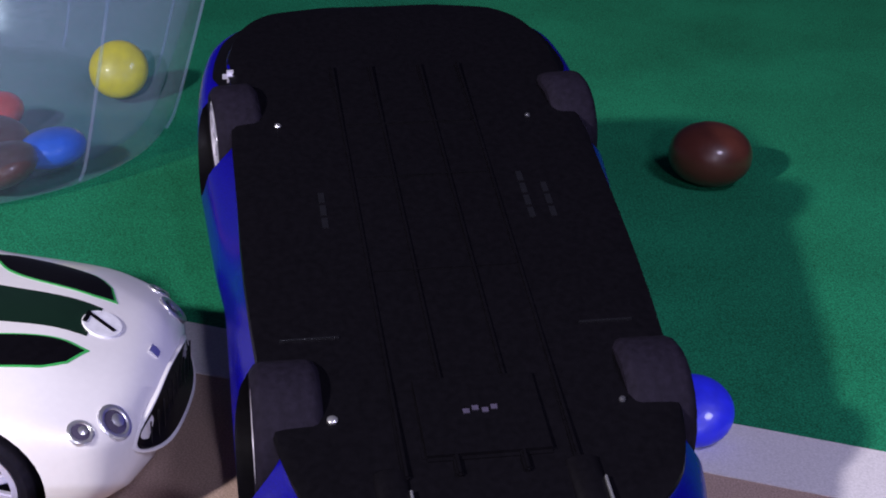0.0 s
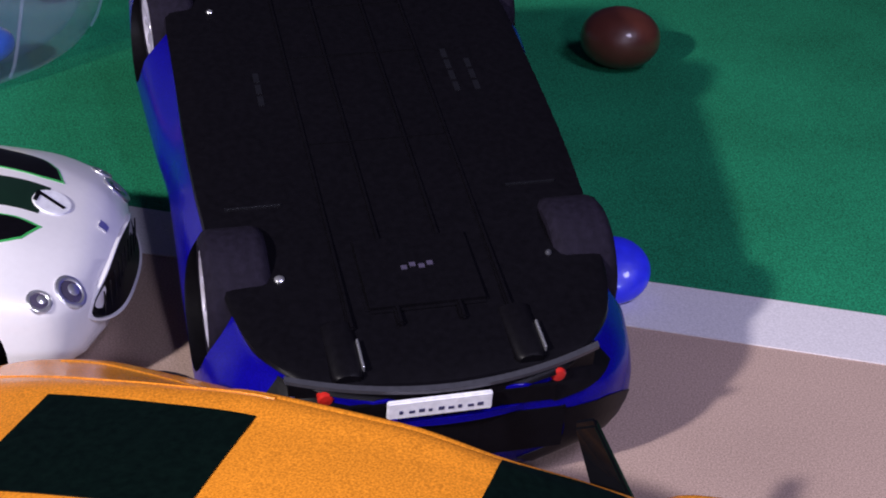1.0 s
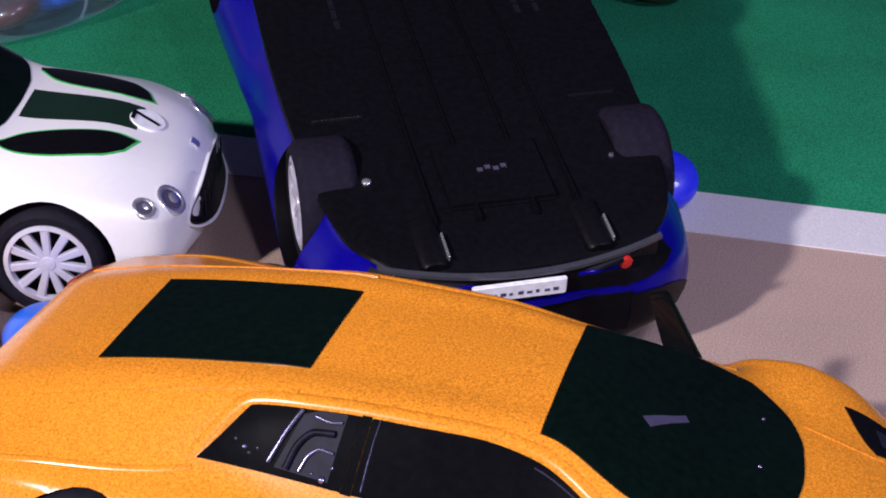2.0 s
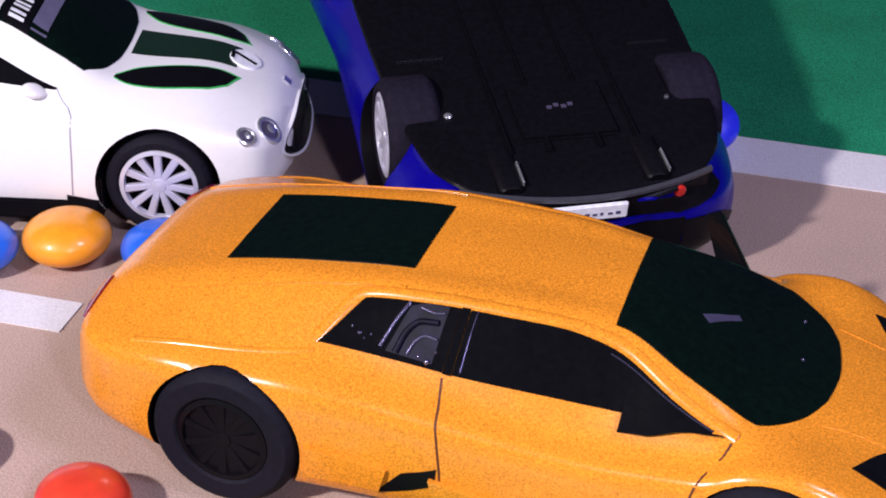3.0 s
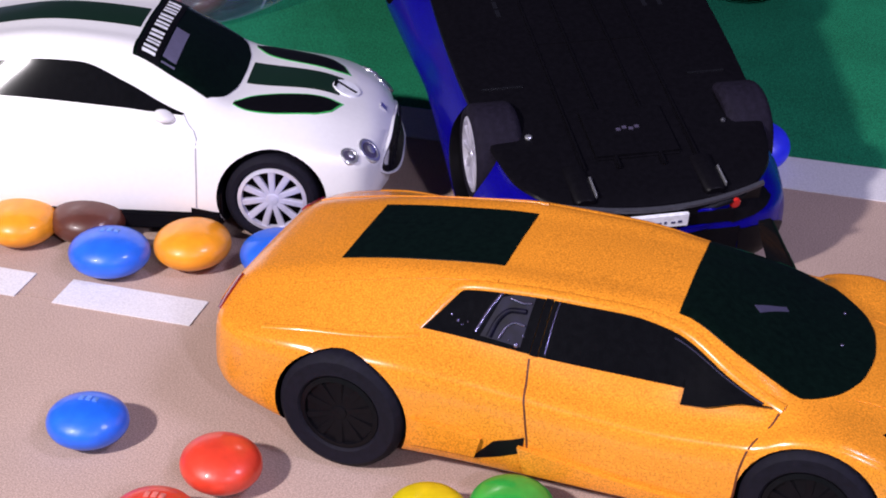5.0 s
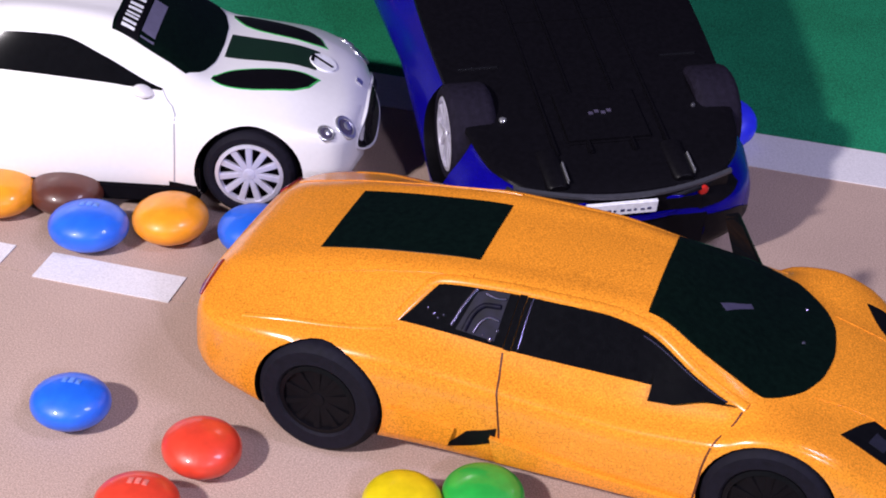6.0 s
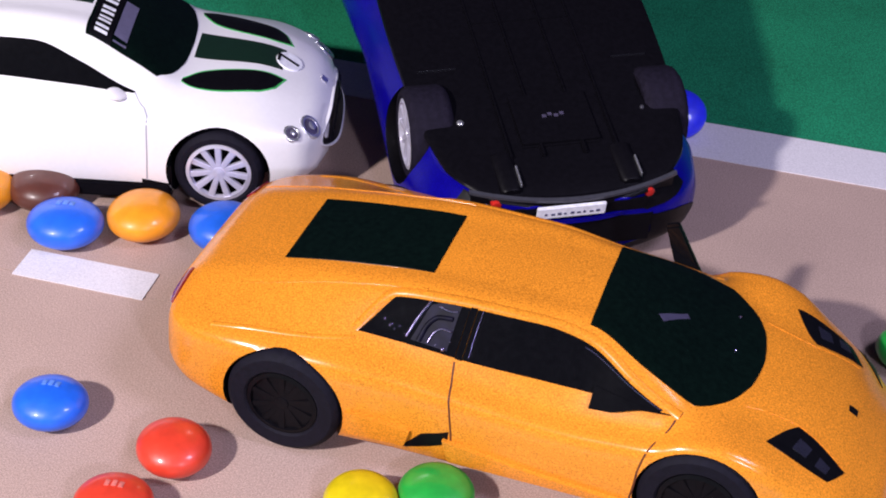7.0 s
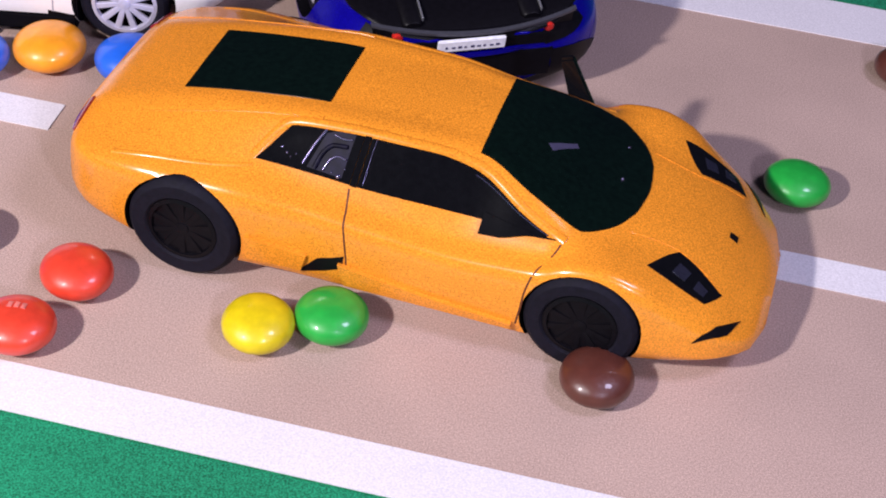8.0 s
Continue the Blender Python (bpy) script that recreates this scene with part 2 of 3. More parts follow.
class Shell:
    """A car's outer skin: cross sections (x, [(y, z), ...] from the keel round the flank to the roof's middle), mirrored."""

    def __init__(self, sections):
        self.xs = [s[0] for s in sections]
        self.rows = np.array([s[1] for s in sections], float)
        self.top = self.rows.shape[1] - 1
        self.cache = {}

    def ring(self, x):
        key = round(x, 4)
        if key not in self.cache:
            self.cache[key] = np.array([[pchip(self.xs, self.rows[:, k, c], x) for c in (0, 1)] for k in range(self.top + 1)])
        return self.cache[key]

    def at(self, x, v):
        side, v = 1.0, v % (2 * self.top)
        if v > self.top:
            v, side = 2 * self.top - v, -1.0
        ring = self.ring(x)
        i = min(int(v), self.top - 1)
        t = v - i
        p1, p2 = ring[i], ring[i + 1]
        p0 = ring[i - 1] if i else np.array([-p2[0], p2[1]])
        p3 = ring[i + 2] if i + 2 <= self.top else np.array([-ring[i][0], ring[i][1]])
        k = 0.38
        m1, m2 = k * (p2 - p0), k * (p3 - p1)
        p = (2 * t**3 - 3 * t**2 + 1) * p1 + (t**3 - 2 * t**2 + t) * m1 + (3 * t**2 - 2 * t**3) * p2 + (t**3 - t**2) * m2
        return Vector((x, -side * p[0], p[1]))

    def normal(self, x, v):
        e = 0.02
        a = self.at(min(x + e, self.xs[-1]), v) - self.at(max(x - e, self.xs[0]), v)
        b = self.at(x, v + e) - self.at(x, v - e)
        n = a.cross(b)
        n = n.normalized() if n.length > 1e-9 else Vector((0, 0, 1))
        return n

    def solid(self, nx=64, sub=5):
        bm = bmesh.new()
        n = self.top * 2 * sub
        rings = []
        for i in range(nx + 1):
            f = i / nx
            x = self.xs[0] + (self.xs[-1] - self.xs[0]) * f
            rings.append([bm.verts.new(self.at(x, 2 * self.top * k / n)) for k in range(n)])
        for a, b in zip(rings, rings[1:]):
            for k in range(n):
                bm.faces.new((a[k], a[(k + 1) % n], b[(k + 1) % n], b[k]))
        bm.faces.new(rings[0])
        bm.faces.new(rings[-1])
        return bm

    def patch(self, one, two, lift=0.015, depth=0.03, nu=14, nv=8):
        """A thin panel on the skin between two lines of (x, v) points."""

        def along(line, f):
            f *= len(line) - 1
            i = min(int(f), len(line) - 2)
            return [line[i][c] + (line[i + 1][c] - line[i][c]) * (f - i) for c in (0, 1)]

        bm = bmesh.new()
        up, low = [], []
        for i in range(nu + 1):
            a, b = along(one, i / nu), along(two, i / nu)
            ru, rl = [], []
            for j in range(nv + 1):
                x, v = (a[c] + (b[c] - a[c]) * j / nv for c in (0, 1))
                p, q = self.at(x, v), self.normal(x, v)
                if q.dot(p - Vector((x * 0.7, 0, 1.2))) < 0:
                    q = -q
                ru.append(bm.verts.new(p + q * lift))
                rl.append(bm.verts.new(p - q * depth))
            up.append(ru)
            low.append(rl)
        for g in (up, low):
            for i in range(nu):
                for j in range(nv):
                    bm.faces.new((g[i][j], g[i + 1][j], g[i + 1][j + 1], g[i][j + 1]))
        rim = [(i, 0) for i in range(nu)] + [(nu, j) for j in range(nv)] + [(i, nv) for i in range(nu, 0, -1)] + [(0, j) for j in range(nv, 0, -1)]
        for (i, j), (k, l) in zip(rim, rim[1:] + rim[:1]):
            try:
                bm.faces.new((up[i][j], up[k][l], low[k][l], low[i][j]))
            except ValueError:
                pass
        bmesh.ops.remove_doubles(bm, verts=bm.verts, dist=0.0004)
        return bm

    def flip(self, line):
        return [(x, 2 * self.top - v) for x, v in line]


def carved(ob, cutters):
    """Cut the wheel arches out of a body, once and for all."""
    made = []
    for bm, material in cutters:
        c = part("cutter", bm, material, ob.parent)
        mod = ob.modifiers.new("cut", "BOOLEAN")
        mod.object, mod.operation, mod.solver, mod.material_mode = c, "DIFFERENCE", "EXACT", "TRANSFER"
        made.append(c)
    bpy.context.view_layer.update()
    me = bpy.data.meshes.new_from_object(ob.evaluated_get(bpy.context.evaluated_depsgraph_get()))
    ob.modifiers.clear()
    ob.data = me
    me.polygons.foreach_set("use_smooth", [True] * len(me.polygons))
    me.set_sharp_from_angle(angle=radians(38))
    for c in made:
        bpy.data.objects.remove(c)


def drum(x, y0, y1, z, r, steps=40):
    bm = bmesh.new()
    ends = []
    for y in (y0, y1):
        ends.append([bm.verts.new((x + r * math.cos(2 * math.pi * k / steps), y, z + r * math.sin(2 * math.pi * k / steps))) for k in range(steps)])
    for k in range(steps):
        bm.faces.new((ends[0][k], ends[0][(k + 1) % steps], ends[1][(k + 1) % steps], ends[1][k]))
    bm.faces.new(ends[0])
    bm.faces.new(ends[1])
    return bm


def wheel(parent, x, y, r, width, rim_r, spokes, rubber, metal, outward, sunk=0.0, deep=0.3):
    """A wheel whose outer face looks to outward (+1 or -1 along y): tyre, rim with spokes, hub."""
    hold = new("wheel")
    hold.empty_display_size = 0.005
    hold.parent = parent
    hold.location = (x * CM, y * CM, (r + sunk) * CM)
    w, o = width / 2, outward
    b = 0.12
    prof = [(rim_r, -w), (r - b, -w), (r - 0.03, -w + b * 0.6), (r, -w + b * 1.3), (r, w - b * 1.3), (r - 0.03, w - b * 0.6), (r - b, w), (rim_r + 0.04, w), (rim_r, w - 0.04), (rim_r, w - 0.3)]
    bm = lathe([(a, h * o) for a, h in prof], 44, "y", False)
    part("tyre", bm, rubber, hold)
    bm = lathe([(rim_r - 0.01, o * (w - 0.03)), (rim_r - 0.09, o * (w - 0.01)), (rim_r - 0.11, o * (w - 0.12)), (rim_r - 0.02, o * (w - 0.2))], 40, "y", False)
    for k in range(spokes):
        a = 2 * math.pi * k / spokes
        c = box(-0.055, 0.055, -0.05, 0.05, 0.08, rim_r - 0.08, 0.015)
        rot = Matrix.Rotation(a, 4, "Y")
        for v in c.verts:
            wide = 1.0 + 0.35 * (v.co.z / rim_r)
            v.co = rot @ Vector((v.co.x * wide, v.co.y + o * (w - 0.11 + 0.03 * v.co.z / rim_r), v.co.z))
        me = bpy.data.meshes.new("t")
        c.to_mesh(me)
        c.free()
        bm.from_mesh(me)
        bpy.data.meshes.remove(me)
    c = lathe([(0.02, o * (w - 0.03)), (0.12, o * (w - 0.04)), (0.15, o * (w - 0.1)), (0.15, o * (w - 0.2))], 20, "y")
    me = bpy.data.meshes.new("t")
    c.to_mesh(me)
    c.free()
    bm.from_mesh(me)
    bpy.data.meshes.remove(me)
    part("rim", bm, metal, hold)
    bm = lathe([(rim_r - 0.03, o * (w - deep)), (0.02, o * (w - deep + 0.02))], 30, "y")
    part("brake_disc", bm, BLACK, hold)
    return hold


# ---- the ground: green paper, tan card road with white strips ----
TURN = 0.078
ROAD = Matrix.Rotation(TURN, 4, "Z")


def sheet(name, x0, x1, y0, y1, z0, z1, material, label, category, kind="structure"):
    ob = part(name, box(x0, x1, y0, y1, z0, z1), material, smooth=False)
    ob.matrix_world = ROAD
    return tagged(ob, label, category, kind=kind)


sheet("ground", -130, 130, -130, 130, -0.30, -0.06, GREEN, "matte green paper sheet spread over a table", "ground")
sheet("road", -90, 90, 0.735, 10.6, -0.055, 0.0, CARD, "tan cardboard road surface, far lane", "road")
sheet("road", -90, 90, -6.2, 0.70, -0.055, 0.0, CARD, "tan cardboard road surface, near lane", "road")
sheet("road_edge_strip", -90, 90, 9.85, 11.5, 0.004, 0.03, WHITE_PAPER, "white paper strip along the road edge", "road marking")
sheet("road_edge_strip", -90, 90, -6.8, -5.73, 0.004, 0.03, WHITE_PAPER, "white paper strip along the road edge", "road marking")
for a, b in ((-16.6, -11.65), (-10.85, -8.0), (6.85, 12.4)):
    sheet("lane_dash", a, b, 0.6, 1.5, 0.004, 0.028, WHITE_PAPER, "white paper centre-line dash on tan card road", "road marking")

# ---- candies ----
bm = bmesh.new()
bmesh.ops.create_uvsphere(bm, u_segments=36, v_segments=20, radius=1)
for v in bm.verts:
    c = v.co.copy()
    v.co = Vector((c.x * 0.675, c.y * 0.675, math.copysign(abs(c.z) ** 0.92, c.z) * 0.37))
CANDY_MESHES = {}
_first = part("candy", bm, CANDY["blue"])
for key, m in CANDY.items():
    me = _first.data.copy()
    me.materials.clear()
    me.materials.append(m)
    CANDY_MESHES[key] = me
bpy.data.objects.remove(_first)


def printed_mark(parent, ink):
    """A worn pale print on a candy's upper face, three short plain bars."""
    bm = bmesh.new()
    for x0, x1, y0, y1 in ((-0.16, -0.08, -0.07, 0.08), (-0.04, 0.04, -0.06, 0.09), (0.08, 0.16, -0.07, 0.08)):
        for k in range(2):
            a, b = x0 + (x1 - x0) * k / 2, x0 + (x1 - x0) * (k + 1) / 2
            top = []
            for x, y in ((a, y0), (b, y0), (b, y1), (a, y1)):
                y += 0.12
                z = 0.37 * max(0.0, 1 - (x * x + y * y) / 0.675**2) ** 0.48
                top.append((x, y, z))
            up = [bm.verts.new((x, y, z + 0.012)) for x, y, z in top]
            low = [bm.verts.new((x, y, z - 0.02)) for x, y, z in top]
            bm.faces.new(up)
            bm.faces.new(low[::-1])
            for i in range(4):
                bm.faces.new((up[i], low[i], low[(i + 1) % 4], up[(i + 1) % 4]))
    part("printed_mark", bm, PALE_PRINT[ink], parent, "faded pale print", smooth=False)


def candy(colour, x, y, z=0.37, rx=0.0, ry=0.0, rz=0.0, size=1.0, where="lying on the tan card road", mark=False, tall=1.0):
    ob = new("candy", CANDY_MESHES[colour])
    wide = 1.0 + 0.035 * math.sin(5.1 * x + 3.7 * y)
    ob.matrix_world = pose(x * CM, y * CM, z * CM, rx, ry, rz or 40 * x) @ Matrix.Diagonal((size * wide, size / wide, size * tall, 1))
    if mark:
        printed_mark(ob, colour)
    colour = colour.replace("_", " ")
    return tagged(ob, f"glossy {colour} sugar-coated chocolate candy {where}", "candy", "scattered candies")


candy("orange", -12.78, 1.72, 0.42, size=1.15)
candy("brown", -11.56, 2.31, 0.42, size=1.14)
candy("blue", -10.45, 1.26, 0.43, rz=12, size=1.16, mark=True)
candy("orange", -9.09, 2.16, 0.43, size=1.16)
candy("blue", -7.33, 2.45, 0.42, size=1.14, where="beside the orange toy car")
candy("blue", -7.9, -3.77, rz=8, mark=True)
candy("red", -5.31, -4.01)
candy("red", -5.63, -5.63, rz=10, mark=True)
candy("yellow", -1.77, -4.05, where="touching a green one on the road")
candy("green", -0.63, -3.38, where="touching a yellow one on the road")
candy("brown", 4.21, -3.11, where="by the front tyre")
candy("green", 6.89, 3.88, where="ahead of the orange toy car")
candy("brown", 8.7, 9.22)
candy("deep_blue", 0.74, 11.0, 0.48, 30, 0, 10, where="leaning beside the overturned blue car")
candy("brown", -1.45, 22.3, 0.66, size=1.42, tall=1.38, where="on the green paper")

# ---- the orange toy sports car ----
def sect(x, zb, wb, w, zm, zs, wg, zg, wr, zr, zc):
    return (x, [(0, zb), (wb, zb), (w - 0.06, zb + 0.22), (w, zm), (w - 0.08, zs), (wg, zg), (wr, zr), (wr * 0.55, zr + (zc - zr) * 0.75), (0, zc)])


ORANGE_SHELL = Shell([
    sect(-6.35, 0.95, 1.2, 1.9, 1.4, 1.80, 1.75, 1.95, 1.3, 2.05, 2.08),
    sect(-6.15, 0.75, 1.7, 2.42, 1.4, 1.92, 2.05, 2.08, 1.35, 2.25, 2.28),
    sect(-5.4, 0.60, 2.2, 2.86, 1.4, 2.02, 2.30, 2.22, 1.40, 2.50, 2.53),
    sect(-4.4, 0.45, 2.4, 2.98, 1.4, 2.10, 2.40, 2.35, 1.42, 2.74, 2.78),
    sect(-3.0, 0.42, 2.4, 2.95, 1.35, 2.10, 2.35, 2.38, 1.45, 2.98, 3.02),
    sect(-1.6, 0.40, 2.4, 2.80, 1.2, 1.95, 2.28, 2.25, 1.48, 3.12, 3.18),
    sect(0.0, 0.40, 2.4, 2.76, 1.1, 1.82, 2.26, 2.08, 1.45, 3.12, 3.22),
    sect(1.3, 0.40, 2.4, 2.74, 1.05, 1.76, 2.25, 1.98, 1.32, 3.04, 3.18),
    sect(2.3, 0.40, 2.4, 2.74, 1.05, 1.82, 2.28, 2.02, 1.62, 2.74, 2.88),
    sect(2.8, 0.41, 2.4, 2.75, 1.08, 1.88, 2.30, 2.06, 1.74, 2.56, 2.70),
    sect(3.3, 0.42, 2.4, 2.76, 1.10, 2.10, 2.32, 2.24, 1.80, 2.36, 2.48),
    sect(3.9, 0.42, 2.35, 2.75, 1.10, 2.17, 2.28, 2.28, 1.55, 2.24, 2.31),
    sect(4.5, 0.42, 2.3, 2.72, 1.05, 2.03, 2.24, 2.16, 1.38, 2.13, 2.19),
    sect(5.15, 0.42, 2.15, 2.58, 0.95, 1.66, 2.05, 1.86, 1.26, 1.95, 2.01),
    sect(5.9, 0.42, 1.85, 2.34, 0.80, 1.24, 1.78, 1.46, 1.10, 1.60, 1.66),
    sect(6.42, 0.44, 1.5, 1.98, 0.70, 0.96, 1.42, 1.10, 0.90, 1.22, 1.28),
    sect(6.70, 0.48, 1.15, 1.60, 0.64, 0.82, 1.12, 0.92, 0.72, 1.02, 1.06),
    sect(6.84, 0.54, 0.7, 1.02, 0.62, 0.74, 0.75, 0.80, 0.48, 0.86, 0.89),
])


def outward(s, x, v):
    n = s.normal(x, v)
    p = s.at(x, v)
    return n if n.dot(p - Vector((x * 0.7, 0, 1.2))) > 0 else -n


def bent_pipe(line, r, steps=10):
    """A round pipe along a line of places."""
    bm = bmesh.new()
    rings = []
    for i, p in enumerate(line):
        d = (line[min(i + 1, len(line) - 1)] - line[max(i - 1, 0)]).normalized()
        q = d.to_track_quat("Z", "Y")
        rings.append([bm.verts.new(p + q @ Vector((r * math.cos(2 * math.pi * k / steps), r * math.sin(2 * math.pi * k / steps), 0))) for k in range(steps)])
    for a, b in zip(rings, rings[1:]):
        for k in range(steps):
            bm.faces.new((a[k], a[(k + 1) % steps], b[(k + 1) % steps], b[k]))
    bm.faces.new(rings[0])
    bm.faces.new(rings[-1])
    return bm


def orange_car():
    s = ORANGE_SHELL
    car = thing("toy_car", "orange die-cast toy sports car with black windows and wheels", "toy car", pose(0, 0, 0))
    body = part("body", s.solid(72, 5), ORANGE, car)
    carved(body, [(drum(x, side * 1.7, side * 3.4, z, r), BLACK) for x, z, r in ((-3.7, 1.06, 1.14), (3.7, 1.05, 1.09)) for side in (1, -1)])
    for x, wy in ((-3.7, 0.92), (3.7, 0.84)):
        for side in (1, -1):
            wheel(car, x, side * ((3.00 if x < 0 else 2.74) - wy / 2), 1.08 if x < 0 else 1.05, wy, 0.68, 10, RUBBER, BLACK, side, 0.0, 0.07)
    part("windscreen", s.patch([(1.28, v) for v in (6.15, 6.6, 7.3, 8, 8.7, 9.4, 9.85)], smooth([(3.30, 6.06), (3.84, 6.40), (4.14, 7.2), (4.23, 8), (4.16, 8.8), (3.90, 9.6), (3.34, 9.94)]), nu=44, nv=12), GLASS_REFLECT, car, "dark glossy windscreen with a green reflection in its colour")
    part("engine_cover", s.patch([(-4.45, 6.6), (-3.0, 6.7), (-1.64, 6.78)], [(-4.45, 9.4), (-3.0, 9.3), (-1.64, 9.22)], nv=14), GLASS_REFLECT, car, "black glossy engine cover")
    ridge = [(-6.0, 5.55), (-4.4, 5.72), (-2.6, 5.95), (-1.6, 6.05)]
    for fl in (False, True):
        f = s.flip if fl else (lambda l: l)
        side = 1 if fl else -1
        part("quarter_window", s.patch(f([(-2.62, 5.22), (-1.53, 5.24), (-0.84, 5.25)]), f([(-2.55, 5.28), (-2.1, 5.80), (-0.76, 5.93)]), nu=16), GLOSS, car)
        part("door_window", s.patch(f([(-0.70, 5.25), (0.63, 5.30), (1.49, 5.32), (2.74, 5.42)]), f(smooth([(-0.62, 5.93), (0.41, 5.90), (1.58, 5.76), (2.82, 5.52)])), nu=30), GLOSS, car)
        part("pillar", s.patch(f([(-0.83, 5.24), (-0.71, 5.24)]), f([(-0.75, 5.95), (-0.63, 5.95)]), lift=0.022, nu=2), GLOSS, car)
        part("headlight", s.patch(f([(4.57, 5.38), (5.68, 4.94)]), f([(5.04, 6.15), (5.94, 5.42)])), GLOSS, car)
        lens = part("headlight_lamp", s.patch(f([(5.0, 5.45), (5.25, 5.35)]), f([(5.1, 5.75), (5.33, 5.6)]), lift=0.025, nu=4, nv=4), DARK_METAL, car)
        part("headlight_lamp", s.patch(f([(5.42, 5.25), (5.62, 5.15)]), f([(5.48, 5.5), (5.68, 5.36)]), lift=0.025, nu=4, nv=4), DARK_METAL, car)
        part("skirt", s.patch(f([(-0.62, 2.05), (0.9, 2.02), (2.5, 2.05)]), f([(-0.75, 2.95), (0.9, 2.62), (2.5, 2.4)]), lift=0.09, nv=6), ORANGE, car)
        bay = part("engine", s.patch(f([(-1.66, 5.31), (-1.0, 5.30)]), f(smooth([(-1.44, 5.80), (-1.2, 5.87), (-0.92, 5.88)])), lift=0.02, nu=8), ENGINE, car, "violet metal engine block behind the glass")
        # pipes laid along the engine's curved highlights
        for line, thick, material in (
            ([(-1.74, 5.34), (-1.62, 5.58), (-1.46, 5.84)], 0.030, CHROME),
            ([(-1.52, 5.32), (-1.44, 5.52), (-1.26, 5.66), (-1.02, 5.68)], 0.045, ENGINE),
            ([(-1.36, 5.33), (-1.28, 5.47), (-1.14, 5.54), (-0.99, 5.53)], 0.022, CHROME),
            ([(-1.30, 5.80), (-1.10, 5.77), (-0.96, 5.79)], 0.020, CHROME),
        ):
            part("engine_pipe", bent_pipe([s.at(x, v) + outward(s, x, v) * 0.03 for x, v in f(smooth(line, 12))], thick), material, bay)
        # tiny chrome beads added for the sparkle points in the window
        for x, v, rad in ((-2.18, 5.47, 0.022), (-2.06, 5.42, 0.026), (-1.98, 5.38, 0.018), (-1.90, 5.43, 0.016), (-1.20, 5.34, 0.020), (-1.07, 5.31, 0.045), (-0.98, 5.42, 0.020)):
            (x, v), = f([(x, v)])
            bm = bmesh.new()
            bmesh.ops.create_uvsphere(bm, u_segments=12, v_segments=8, radius=rad)
            bmesh.ops.translate(bm, verts=bm.verts, vec=s.at(x, v) + outward(s, x, v) * 0.02)
            part("sparkle_bead", bm, CHROME, bay)
        part("bumper_vent", s.patch(f([(5.64, 3.46), (6.20, 4.2)]), f([(5.98, 4.40), (6.38, 4.80)])), BLACK, car)
        part("side_scoop", s.patch(f([(-1.52, 2.1), (-1.0, 2.45), (-0.68, 2.72)]), f([(-1.52, 2.15), (-1.15, 2.85), (-0.66, 3.22)])), BLACK, car)
        part("tail_light", s.patch(f([(-6.30, 4.55), (-6.27, 5.95)]), f([(-6.17, 4.62), (-6.12, 6.0)]), lift=0.03), DARK_RED, car)
        for seam in ([(-0.84, 5.2), (-0.78, 4.6), (-0.74, 4.0), (-0.64, 3.2), (-0.60, 2.3)], [(3.06, 5.46), (2.98, 5.1), (2.78, 4.4), (2.62, 3.5), (2.55, 2.3)]):
            part("door_seam", s.patch(f(seam), f([(x + 0.035, v) for x, v in seam]), lift=0.004, nu=16, nv=1), SEAM, car)
        part("sill_line", s.patch(f([(-2.50, 2.30), (-1.45, 2.25)]), f([(-2.50, 2.95), (-1.35, 2.85)]), lift=0.07, nv=4), ORANGE, car)
        part("roof_ridge", s.patch(f(ridge), f([(x, v + 0.10) for x, v in ridge]), lift=0.014, nv=2, nu=24), ORANGE, car)
        bonnet = [(4.1, 6.35), (4.6, 6.3), (5.05, 6.22), (5.9, 5.5)]
        part("bonnet_ridge", s.patch(f(bonnet), f([(x, v + 0.10) for x, v in bonnet]), lift=0.012, nv=2), ORANGE, car)
        rail = [(-2.66, 5.24), (-2.40, 5.60), (-2.12, 5.86), (-1.4, 5.94), (-0.7, 5.99), (0.41, 5.97), (1.58, 5.84), (2.30, 5.71), (2.82, 5.61), (3.12, 5.52)]
        part("roof_rail", bent_pipe([s.at(x, v) - outward(s, x, v) * 0.105 for x, v in f(smooth(rail, 40))], 0.14, 18), ORANGE, car)
        trim = [(1.30, 5.745), (1.9, 5.66), (2.45, 5.565), (2.80, 5.50)]
        part("window_trim", bent_pipe([s.at(x, v) + outward(s, x, v) * 0.012 for x, v in f(smooth(trim, 16))], 0.012, 8), CHROME, car)
        trim = [(-0.60, 5.30), (-0.57, 5.62), (-0.53, 5.90)]
        part("window_trim", bent_pipe([s.at(x, v) + outward(s, x, v) * 0.012 for x, v in f(smooth(trim, 10))], 0.011, 8), CHROME, car)
        shoulder = [(-5.2, 4.55), (-4.4, 4.72), (-3.6, 4.82), (-2.9, 4.98), (-2.62, 5.1)]
        part("shoulder_crease", bent_pipe([s.at(x, v) - outward(s, x, v) * 0.068 for x, v in f(smooth(shoulder, 24))], 0.085, 12), ORANGE, car)
        if side > 0:
            m = box(0.0, 1.0, -0.08, 0.08, 0.0, 1.0, 0.05)
            for v in m.verts:
                a, k = v.co.x, v.co.z
                v.co = Vector((2.52 - 0.54 * k + 0.44 * (a - 0.5) * (1.1 - 0.6 * k * k), 2.12 + 0.28 * k + v.co.y, 2.15 + 0.92 * k + 0.10 * (a - 0.5)))
        else:
            m = s.patch([(1.62, 5.42), (2.0, 5.42), (2.45, 5.44), (2.95, 5.47)], [(1.60, 5.13), (2.0, 5.17), (2.45, 5.36), (2.95, 5.45)], lift=0.09, depth=0.11, nu=10, nv=4)
        part("mirror", m, GLOSS, car)
